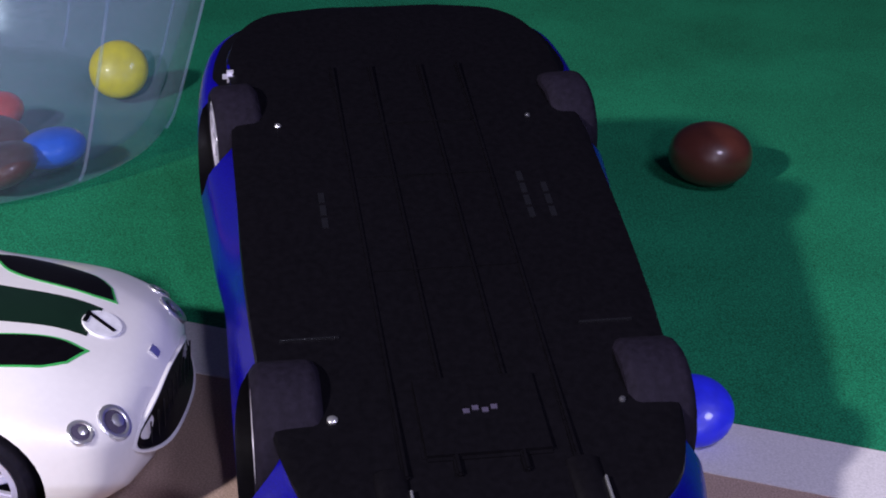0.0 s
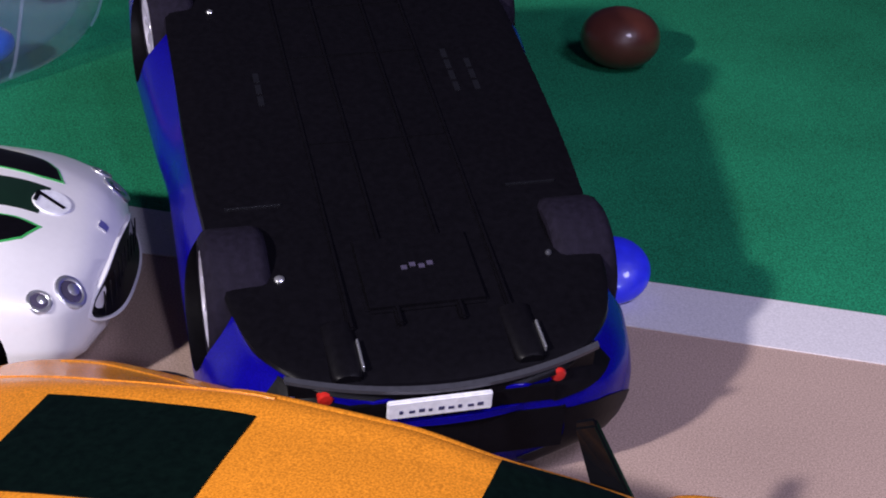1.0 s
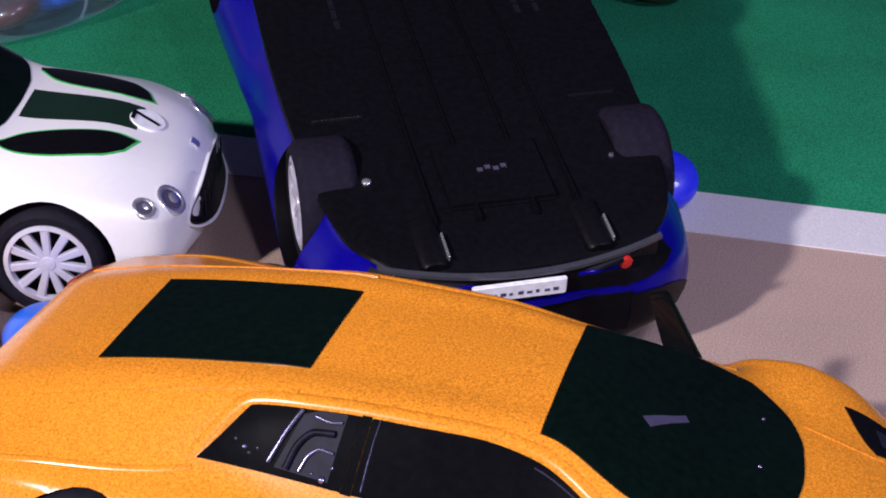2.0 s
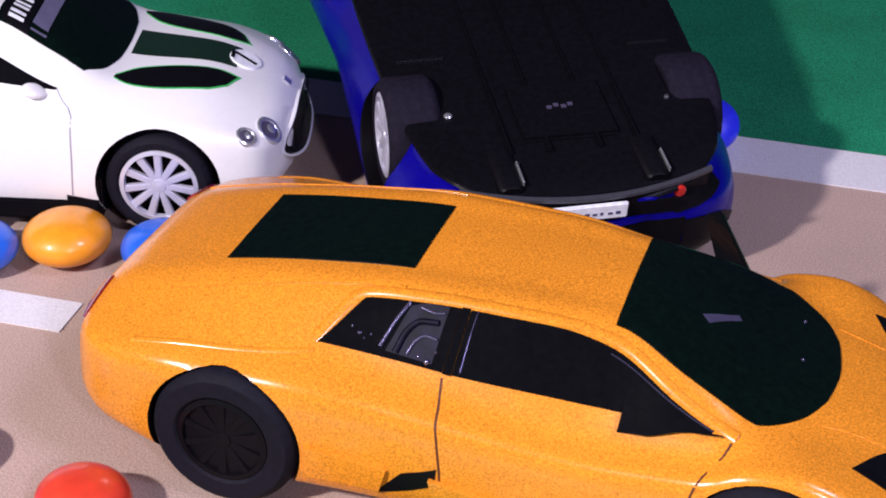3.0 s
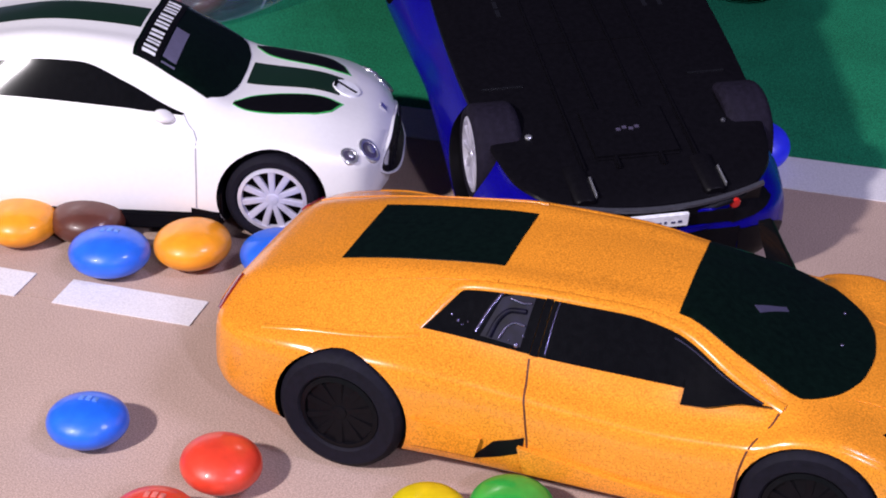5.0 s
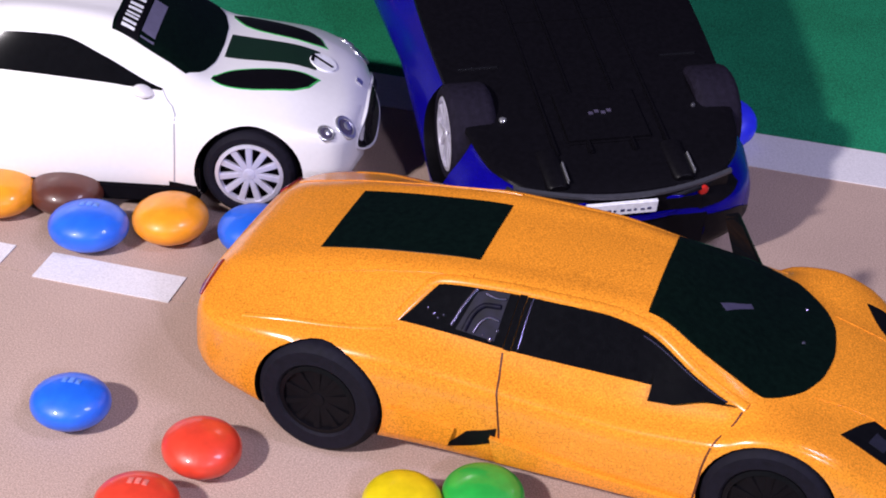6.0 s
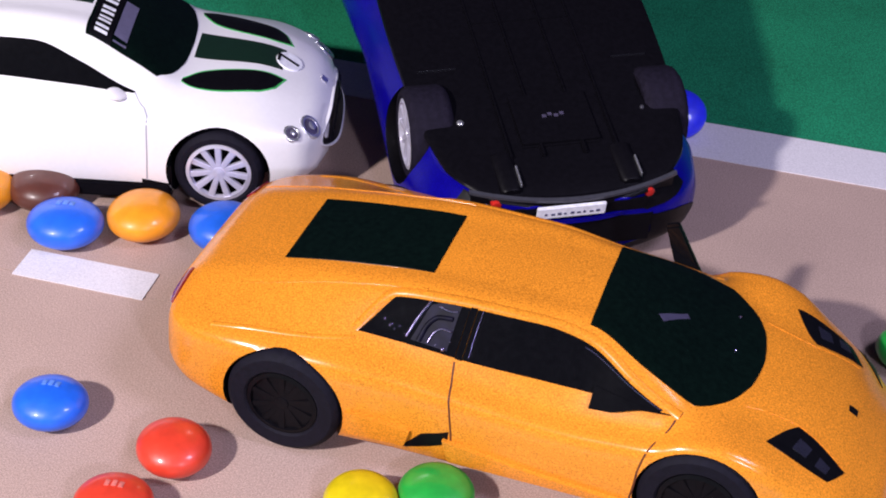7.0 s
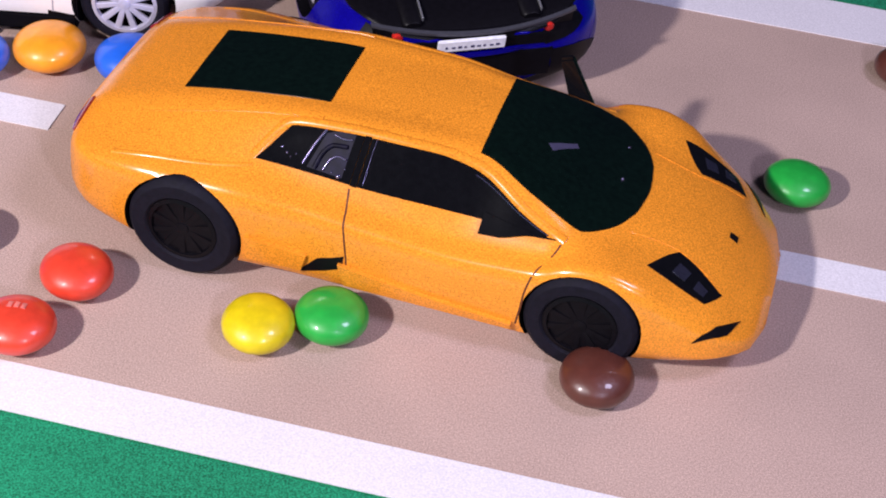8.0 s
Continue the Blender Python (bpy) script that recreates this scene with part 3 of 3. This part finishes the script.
    # small dim lilac quad on top of the windscreen
    part("screen_patch", s.patch([(2.28, 7.74), (2.74, 8.22)], [(2.40, 7.62), (2.80, 8.12)], lift=0.02, nu=4, nv=4), DIM_LILAC, car)
    for x, v in ((3.62, 9.05), (3.70, 7.95)):
        bm = bmesh.new()
        bmesh.ops.create_uvsphere(bm, u_segments=12, v_segments=8, radius=0.03)
        bmesh.ops.translate(bm, verts=bm.verts, vec=s.at(x, v) + outward(s, x, v) * 0.012)
        part("screen_stud", bm, CHROME, car)
    part("emblem", s.patch([(5.82, 7.86), (5.98, 7.84)], [(5.82, 8.14), (5.98, 8.16)], nu=4, nv=4), BLACK, car)
    part("underside", box(-5.4, 5.3, -2.0, 2.0, 0.33, 0.5, 0.04), BLACK, car)
    return car


orange_car()

# ---- the white toy coupe ----
WHITE_SHELL = Shell([
    sect(-6.6, 0.9, 1.2, 1.7, 1.3, 1.9, 1.6, 2.1, 1.2, 2.35, 2.4),
    sect(-6.2, 0.6, 1.8, 2.3, 1.3, 2.1, 2.0, 2.35, 1.4, 2.60, 2.65),
    sect(-4.8, 0.45, 2.2, 2.65, 1.3, 2.25, 2.3, 2.55, 1.5, 2.90, 2.95),
    sect(-2.8, 0.40, 2.3, 2.70, 1.3, 2.20, 2.35, 2.50, 1.5, 3.55, 3.65),
    sect(-0.8, 0.40, 2.3, 2.68, 1.2, 2.15, 2.35, 2.42, 1.55, 3.82, 3.95),
    sect(0.8, 0.40, 2.3, 2.68, 1.2, 2.15, 2.35, 2.40, 1.55, 3.70, 3.84),
    sect(1.9, 0.40, 2.3, 2.68, 1.2, 2.15, 2.32, 2.40, 1.65, 3.20, 3.36),
    sect(3.0, 0.40, 2.3, 2.70, 1.2, 2.08, 2.30, 2.34, 1.72, 2.60, 2.68),
    sect(4.4, 0.42, 2.3, 2.66, 1.1, 2.00, 2.18, 2.24, 1.45, 2.48, 2.57),
    sect(5.4, 0.62, 2.0, 2.44, 1.15, 1.78, 1.93, 1.97, 1.25, 2.15, 2.25),
    sect(5.80, 0.66, 1.6, 2.06, 1.18, 1.60, 1.62, 1.78, 1.05, 1.95, 2.03),
    sect(5.95, 0.72, 1.38, 1.66, 1.12, 1.46, 1.32, 1.62, 0.88, 1.80, 1.87),
    sect(6.05, 0.80, 1.05, 1.28, 1.10, 1.38, 1.00, 1.52, 0.68, 1.70, 1.76),
])


def white_car():
    s = WHITE_SHELL
    car = thing("toy_car", "white die-cast toy coupe with dark green racing stripes", "toy car", pose(-0.12346, 0.04878, 0, 0, 0, 16.8))
    body = part("body", s.solid(64, 5), WHITE, car)
    carved(body, [(drum(x, side * 1.6, side * 3.4, 1.0, 1.12), BLACK) for x in (-3.8, 3.8) for side in (1, -1)])
    for x in (-3.8, 3.8):
        for side in (1, -1):
            wheel(car, x, side * 2.2, 0.98, 0.8, 0.72, 11, RUBBER, RIM, side)
    part("windscreen", s.patch([(0.92, v) for v in (5.95, 6.6, 7.3, 8, 8.7, 9.4, 10.05)], smooth([(2.42, 5.85), (2.76, 6.5), (2.90, 7.3), (2.93, 8), (2.90, 8.7), (2.76, 9.5), (2.42, 10.15)]), nu=44, nv=12), GLASS_REFLECT, car, "dark windscreen with a green reflection in its colour")
    band = part("sun_strip", s.patch([(0.98, v) for v in (6.0, 7, 8, 9, 10.0)], [(1.44, v) for v in (5.92, 7, 8, 9, 10.08)], lift=0.03, nu=20, nv=4), BLACK, car, "black windscreen banner with white block marks")
    for k in range(7):
        v = 6.14 + 0.50 * k
        for a, b in ((0.0, 0.11), (0.21, 0.32)):
            part("banner_bar", s.patch([(1.08, v + a), (1.08, v + b)], [(1.34, v + a), (1.34, v + b)], lift=0.036, nu=3, nv=2), WHITE_PRINT, band)
    # lilac-grey rectangle on the windscreen, below the banner
    part("lilac_rectangle", s.patch([(1.47, 6.1), (1.47, 8.1)], [(1.74, 6.1), (1.74, 8.05)], lift=0.022, nu=6, nv=4), LILAC, car)
    part("bonnet_stripe", s.patch([(3.02, 7.42), (4.0, 7.42), (4.95, 7.42)], [(3.02, 8.58), (4.0, 8.58), (4.95, 8.58)], lift=0.008), DARK_GREEN, car)
    part("roof_stripe", s.patch([(-5.8, 7.4), (-3, 7.4), (-1, 7.4), (0.86, 7.4)], [(-5.8, 8.6), (-3, 8.6), (-1, 8.6), (0.86, 8.6)], lift=0.008, nu=24), DARK_GREEN, car)
    for fl in (False, True):
        f = s.flip if fl else (lambda l: l)
        side = 1 if fl else -1
        part("side_window", s.patch(f([(-3.9, 5.38), (-1.3, 5.34), (0.4, 5.30), (1.24, 5.28), (1.98, 5.3)]), f(smooth([(-3.2, 5.62), (-1.33, 5.74), (-0.18, 5.74), (0.87, 5.56), (2.02, 5.34)])), nu=32), GLOSS, car)
        low, high = [(2.90, 6.22), (3.25, 5.98), (3.9, 5.86), (4.5, 5.92), (4.86, 6.30)], [(2.92, 6.30), (3.3, 6.74), (3.9, 6.95), (4.6, 7.02), (5.02, 6.86)]
        vent = part("bonnet_vent", s.patch(f(smooth(low)), f(smooth(high)), lift=0.016, nu=24), BLACK, car)
        low, high = [(x + 0.03 * (x > 4), v - 0.05) for x, v in low], [(x + 0.07 * (x > 4), v + 0.07) for x, v in high]
        part("vent_outline", s.patch(f(smooth(low)), f(smooth(high)), lift=0.008, nu=24), LIME, vent)
        seam = [(2.0, 5.32), (2.22, 4.9), (2.30, 4.4), (2.28, 3.3), (2.24, 2.1)]
        part("door_seam", s.patch(f(seam), f([(x + 0.03, v) for x, v in seam]), lift=0.004, nu=16, nv=1), GREY_PRINT, car)
        m = bmesh.new()
        bmesh.ops.create_uvsphere(m, u_segments=24, v_segments=14, radius=1)
        for v in m.verts:
            a, b, c = v.co
            v.co = Vector((1.64 + 0.20 * a - 0.08 * b * side, side * (2.26 + 0.19 * b * side), 2.60 + 0.11 * c * (1 - 0.45 * a) - 0.06 * a))
        part("mirror", m, WHITE, car)
        part("sill", box(-2.7, 2.75, min(side * 2.0, side * 2.69), max(side * 2.0, side * 2.69), 0.26, 0.66, 0.05), BLACK, car)
        part("sill_block", box(2.1, 2.78, min(side * 2.1, side * 2.66), max(side * 2.1, side * 2.72), 0.42, 1.15, 0.05), BLACK, car)
        for x, v, r in ((5.72, 4.84, 0.28), (5.36, 4.40, 0.20)):
            (x, v), = f([(x, v)])
            p, n = s.at(x, v), s.normal(x, v)
            if n.y * side < 0:
                n = -n
            aim = n.to_track_quat("Z", "Y").to_matrix().to_4x4()
            bm = lathe([(r * 0.66, 0.0), (r * 0.74, 0.016), (r * 0.90, 0.016), (r, 0.0), (r, -0.12), (r * 0.64, -0.1)], 28, "z", False)
            for w in bm.verts:
                w.co = p + aim @ w.co
            light = part("headlight", bm, SILVER, car)
            bm = lathe([(0.01, 0.014), (r * 0.35, 0.012), (r * 0.76, 0.0), (r * 0.74, -0.1)], 24)
            for w in bm.verts:
                w.co = p + aim @ w.co
            part("lens", bm, SMOKE, light)
            bm = lathe([(0.01, 0.035), (r * 0.22, 0.03), (r * 0.36, 0.018), (r * 0.36, -0.02)], 20)
            for w in bm.verts:
                w.co = p + aim @ (w.co + Vector((r * 0.18, 0, 0)))
            part("bulb", bm, SILVER, light)
    # wide front opening: dark mesh behind a thin white lip
    mouth = lathe([(0.02, 0.0), (0.96, 0.0), (1.0, -0.03), (1.0, -0.10)], 48)
    rim = lathe([(1.0, 0.0), (1.02, 0.03), (1.055, 0.025), (1.06, -0.03), (1.03, -0.14), (1.0, -0.14)], 48, "z", False)
    for bm in (mouth, rim):
        for v in bm.verts:
            a, b, h = v.co
            wide = 1.60 - 0.12 * abs(b)
            v.co = Vector((6.17 + h - 0.22 * a**4 - 0.10 * b, wide * a, 1.33 + 0.42 * b))
    grille = part("grille", mouth, BLACK, car, "black front grille")
    part("grille_surround", rim, WHITE, car)
    for k in range(-5, 6):
        y = 0.25 * k
        half = 0.34 * math.sqrt(max(0.05, 1 - (y / 1.55) ** 2))
        part("grille_bar", box(6.165 - 0.034 * y**4, 6.185 - 0.034 * y**4, y - 0.012, y + 0.012, 1.33 - half, 1.33 + half), BLACK_GLEAM, grille)
    part("nose_badge", s.patch([(5.78, 7.8), (5.90, 7.8)], [(5.78, 8.2), (5.90, 8.2)], lift=0.03, nu=2, nv=3), SILVER, car)
    # racing number on a white oval
    oval = lathe([(0.01, 0.012), (0.30, 0.012), (0.32, -0.03)], 32)
    p, n = s.at(5.06, 8), s.normal(5.06, 8)
    n = n if n.z > 0 else -n
    lay = Matrix.Translation(p + n * 0.012) @ n.to_track_quat("Z", "Y").to_matrix().to_4x4()
    for w in oval.verts:
        w.co = lay @ Vector((w.co.x * 1.15, w.co.y, w.co.z))
    disc = part("number_disc", oval, WHITE_PRINT, car, "white oval with a black racing number")
    curve = bpy.data.curves.new("digit", "FONT")
    curve.body, curve.size, curve.extrude, curve.align_x, curve.align_y = "7", 0.0075, 0.00006, "CENTER", "CENTER"
    text = new("digit", curve)
    me = bpy.data.meshes.new_from_object(text.evaluated_get(bpy.context.evaluated_depsgraph_get()))
    bpy.data.objects.remove(text)
    me.materials.append(BLACK)
    digit = new("digit", me)
    digit.parent = disc
    digit.matrix_local = Matrix.Translation((p + n * 0.035) * CM) @ Matrix.Rotation(math.atan2(n.x, n.z), 4, "Y") @ Matrix.Rotation(radians(90), 4, "Z")
    return car


white_car()

# ---- the blue toy car, overturned on its roof ----
def flared(x, zb, wb, w, zm, *rest):
    x, ring = sect(x, zb, wb, w, zm, *rest)
    ring[2] = (wb + 0.10, zb + 0.16)
    ring[4] = (ring[4][0] + 0.17, ring[4][1])
    return x, ring


BLUE_SHELL = Shell([
    flared(-6.38, 0.62, 1.0, 1.60, 1.10, 1.70, 1.50, 1.90, 1.00, 2.10, 2.20),
    flared(-6.22, 0.55, 1.5, 2.15, 1.10, 1.85, 1.95, 2.10, 1.30, 2.38, 2.45),
    flared(-5.80, 0.48, 2.0, 2.65, 1.20, 2.00, 2.35, 2.30, 1.50, 2.62, 2.68),
    flared(-5.20, 0.45, 2.4, 3.00, 1.30, 2.15, 2.60, 2.45, 1.60, 2.80, 2.85),
    flared(-3.90, 0.42, 2.65, 3.18, 1.30, 2.38, 2.75, 2.66, 1.60, 3.02, 3.06),
    flared(-2.00, 0.40, 2.8, 3.20, 1.25, 2.15, 2.65, 2.45, 1.55, 3.50, 3.55),
    flared(0.00, 0.40, 2.85, 3.20, 1.25, 2.05, 2.60, 2.35, 1.50, 3.88, 3.96),
    flared(1.20, 0.40, 2.85, 3.32, 1.20, 2.00, 2.70, 2.25, 1.50, 3.60, 3.75),
    flared(2.80, 0.40, 2.85, 3.44, 1.15, 2.10, 2.95, 2.42, 1.60, 2.72, 2.80),
    flared(4.20, 0.42, 2.80, 3.52, 1.10, 2.15, 3.00, 2.50, 1.50, 2.55, 2.58),
    flared(5.60, 0.45, 2.85, 3.48, 1.00, 1.80, 2.85, 2.05, 1.40, 2.10, 2.14),
    flared(6.80, 0.50, 2.6, 3.26, 0.90, 1.30, 2.55, 1.40, 1.20, 1.50, 1.55),
    flared(7.50, 0.55, 2.1, 2.74, 0.85, 1.10, 2.05, 1.15, 1.00, 1.20, 1.25),
    flared(7.90, 0.65, 1.0, 1.50, 0.80, 0.95, 1.15, 1.00, 0.70, 1.02, 1.05),
])


def curved_band(x_of_y, y0, y1, z0, z1, thick, steps=24):
    """An upright strip that bends round a tail in plan."""
    bm = bmesh.new()
    rows = []
    for k in range(steps + 1):
        y = y0 + (y1 - y0) * k / steps
        x = x_of_y(y)
        rows.append([bm.verts.new(p) for p in ((x, y, z0), (x, y, z1), (x + thick, y, z1), (x + thick, y, z0))])
    for a, b in zip(rows, rows[1:]):
        for k in range(4):
            bm.faces.new((a[k], a[(k + 1) % 4], b[(k + 1) % 4], b[k]))
    bm.faces.new(rows[0])
    bm.faces.new(rows[-1])
    return bm


def blue_car():
    s = BLUE_SHELL
    half, rear = 4.05, -3.4
    turn = Matrix.Rotation(radians(120.6), 4, "Z") @ Matrix.Rotation(radians(-12.0), 4, "Y") @ Matrix.Rotation(radians(-1.9), 4, "X") @ Matrix.Rotation(math.pi, 4, "X")
    anchor = Vector((-1.26, 5.86, 3.05)) * CM
    place = Matrix.Translation(anchor - (turn @ Vector((-half * CM, 0, 0)))) @ turn
    car = thing("toy_car", "blue die-cast toy roadster lying overturned, black underside up", "toy car", place)
    body = part("body", s.solid(80, 5), BLUE, car)
    carved(body, [(drum(x, side * 1.9, side * 3.9, 1.10 if x < 0 else 1.04, 1.08 if x < 0 else 1.0), BLACK) for x in (rear, half) for side in (1, -1)])
    for x in (rear, half):
        for side in (1, -1):
            wy = 0.95 if x < 0 else 0.80
            wheel(car, x, side * ((3.06 if x < 0 else 3.34) - wy / 2), 1.02 if x < 0 else 0.95, wy, 0.78 if x < 0 else 0.72, 10, RUBBER_GREY, RIM, side, 0.12).rotation_euler = (0, 0, 0 if x < 0 else radians(-5))
    xs = [-6.36, -6.2, -5.8, -5.2, -4.05, 0, half, 5.6, 6.8, 7.5, 7.85]
    vs = [1.2, 1.5, 1.6, 1.7, 1.9, 1.95, 2.1, 2.45, 2.5, 2.45, 2.1]
    part("underside", s.patch([(x, 16 - (0.95 if x < 5 else 1.06) * v) for x, v in zip(xs, vs)], [(x, 16 + (0.85 if x < 5 else 1.06) * v) for x, v in zip(xs, vs)], lift=0.03, nu=44, nv=18), BLACK, car, "matt black plastic underside")

    def tail(y):
        return -6.44 + 0.10 * y * y

    part("tail_panel", curved_band(tail, -2.15, 2.15, 0.50, 0.97, 0.2), BLACK, car)
    part("diffuser_rim", curved_band(lambda y: tail(y) - 0.03, -2.2, 2.2, 0.43, 0.49, 0.10), GUNMETAL, car)
    part("tail_blade", curved_band(lambda y: tail(y) - 0.05, -2.3, 2.3, 0.98, 1.10, 0.3), BLUE, car)
    plate = part("number_plate", box(-6.54, -6.46, -0.90, 0.55, 0.53, 0.84, 0.02), WHITE_PRINT, car, "small white plate with illegible dark print")
    for k in range(9):
        y = -0.74 + k * 0.135
        part("print_bar", box(-6.548, -6.538, y, y + (0.08 if k % 3 else 0.05), 0.68 + 0.015 * (k % 2), 0.74), SEAM_BLUE, plate)
    part("tail_panel", box(-6.40, -6.34, -1.5, 1.5, 0.66, 0.96, 0.01), BLACK, car)
    # black cover over the lower tail, below the blade
    part("lower_tail", box(-6.40, -6.34, -1.68, 1.68, 1.12, 1.92, 0.01), BLACK, car)
    part("lower_tail", curved_band(lambda y: tail(y) + 0.02, -2.0, 2.0, 1.11, 1.85, 0.3), BLACK, car)
    for fl in (False, True):
        f = s.flip if fl else (lambda l: l)
        part("tail_corner", s.patch(f([(-6.379, 1.9), (-6.1, 1.95), (-5.65, 2.05)]), f([(-6.379, 2.75), (-6.1, 2.72), (-5.75, 2.6)]), lift=0.02), BLACK, car)
        # shade on the blue lower tail, painted as black patches
        part("tail_shade", s.patch(f(smooth([(-6.379, 3.0), (-6.36, 3.2), (-6.1, 3.3), (-5.7, 3.55), (-5.2, 4.1), (-4.9, 4.9)])), f([(-6.379, 5.9), (-5.9, 5.9), (-4.9, 5.3)]), lift=0.015, nu=24), BLACK, car)
    for y in (-1.68, 1.55):
        bm = lathe([(0.02, -0.07), (0.09, -0.06), (0.115, -0.03), (0.115, 0.1)], 20)
        for v in bm.verts:
            v.co = Vector((tail(y) + v.co.z - 0.02, y + v.co.x, 0.64 + v.co.y))
        part("tail_light", bm, RED_LENS, car)
    for y in (-1.35, 1.20):
        bm = lathe([(0.17, -0.55), (0.22, -0.5), (0.24, 0.5), (0.15, 0.55)], 20)
        for v in bm.verts:
            v.co = Vector((-5.55 + v.co.z, y + v.co.x, 0.44 + v.co.y * 0.5))
        part("exhaust_pipe", bm, BLACK, car)
        # silver strip stands for the highlight line along the dark pipe
        part("exhaust_highlight", box(-5.98, -5.42, y + 0.205, y + 0.24, 0.33, 0.44, 0.01), SILVER, car)
    # glint put into the colour: silver at y < 0, opposite pins dimmer and smaller
    for x, y, rad, material in ((-4.0, -2.0, 0.075, SILVER), (half - 0.75, -2.25, 0.06, SILVER), (-4.0, 2.0, 0.05, GUNMETAL), (half - 0.75, 2.1, 0.05, GUNMETAL)):
        bm = lathe([(0.01, 0.335), (rad * 0.7, 0.34), (rad, 0.36), (rad, 0.44)], 16)
        for v in bm.verts:
            v.co += Vector((x, y, 0))
        part("axle_pin", bm, material, car)
    # pale block added for the bright glint at the arch edge
    part("corner_glint", box(5.12, 5.30, -3.12, -2.84, 0.36, 0.62, 0.08), RIM, car, "small pale block standing for a glint")
    for y0, y1 in ((-2.6, -1.75), (1.75, 2.55)):
        part("floor_rib", box(-2.35, -2.32, y0, y1, 0.335, 0.40, 0.005), BLACK_GLEAM, car)
    for k in range(4):
        part("raised_mark", box(-4.1 + 0.05 * (k % 2), -4.02 + 0.05 * (k % 2), -0.24 + 0.13 * k, -0.15 + 0.13 * k, 0.318, 0.36), SMOKE, car)
    for y, n in ((-1.75, 3), (1.55, 4), (1.9, 3)):
        for k in range(n):
            x = 0.3 + 0.34 * k
            part("raised_mark", box(x, x + 0.26, y, y + 0.10, 0.352, 0.375), BLACK_GLEAM, car)
    for y in (-1.15, -0.45, 0.45, 1.15):
        part("floor_ridge", box(-5.2, 5.2, y - 0.05, y + 0.05, 0.34, 0.42, 0.03), BLACK, car)
    part("gearbox_cover", box(-4.9, -3.3, -0.9, 0.9, 0.335, 0.45, 0.06), BLACK, car)
    for x in (-0.9, 1.6, 3.2):
        part("floor_rib", box(x, x + 0.07, -1.1, 1.1, 0.345, 0.42, 0.02), BLACK, car)
    for side in (1, -1):
        m = box(-0.24, 0.24, -0.14, 0.14, -0.16, 0.16, 0.09)
        for v in m.verts:
            v.co += Vector((1.2, side * 3.20, 2.0))
        part("mirror", m, BLUE, car)
    return car


blue_car()

# ---- clear plastic bowl of candies ----
BOWL = (-19.6, 17.2)
prof = [(0.05, 0.02), (5.0, 0.02), (5.5, 0.12), (5.75, 0.5), (6.3, 2.6), (6.9, 5.0), (7.15, 5.2), (7.15, 5.32), (6.75, 5.3), (5.95, 2.6), (5.3, 0.62), (5.1, 0.34), (4.7, 0.2), (0.05, 0.2)]
prof = [(a * 1.06, h) for a, h in prof]
bowl = part("bowl", lathe(prof, 72), CLEAR)
_flute = bent_pipe([Vector((a, 0, h)) for a, h in smooth([(5.95, 0.25), (6.14, 0.6), (6.70, 2.6), (7.28, 4.9)], 10)], 0.04, 8)
_flute = part("flute", _flute, CLEAR, bowl)
_flute.rotation_euler = (0, 0, -math.pi / 10)
for k in range(1, 18, 2):
    _copy = new("flute", _flute.data)
    _copy.parent = bowl
    _copy.rotation_euler = (0, 0, 2 * math.pi * k / 20)
bowl.location = (BOWL[0] * CM, BOWL[1] * CM, -0.0006)
tagged(bowl, "clear plastic bowl holding some coloured candies on green paper", "bowl")
heap = (("yellow", -17.3, 15.1, 1.0), ("red", -16.4, 13.9, 0.70), ("brown", -15.3, 14.5, 0.60), ("blue", -14.95, 15.85, 0.60), ("orange", -18.65, 14.2, 0.62), ("orange", -17.6, 13.5, 0.65), ("brown", -16.5, 15.9, 0.52),
        ("green", -18.7, 12.9, 0.60), ("red", -19.9, 13.4, 0.60), ("blue", -20.0, 14.8, 0.58), ("yellow", -18.5, 15.9, 0.52), ("brown", -20.9, 16.1, 0.55), ("red", -17.6, 17.2, 0.52), ("orange", -19.3, 17.6, 0.50), ("blue", -21.6, 14.3, 0.6))
rng = random.Random(4)
for colour, x, y, z in heap:
    candy(colour, x, y, z, rng.uniform(-16, 16), rng.uniform(-16, 16), rng.uniform(0, 360), 1.15, where="in the clear bowl")["group"] = "candies in the bowl"
candy("yellow", -16.2, 20.6, 0.84, 60, 0, 25, 1.1, where="leaning in the clear bowl")["group"] = "candies in the bowl"
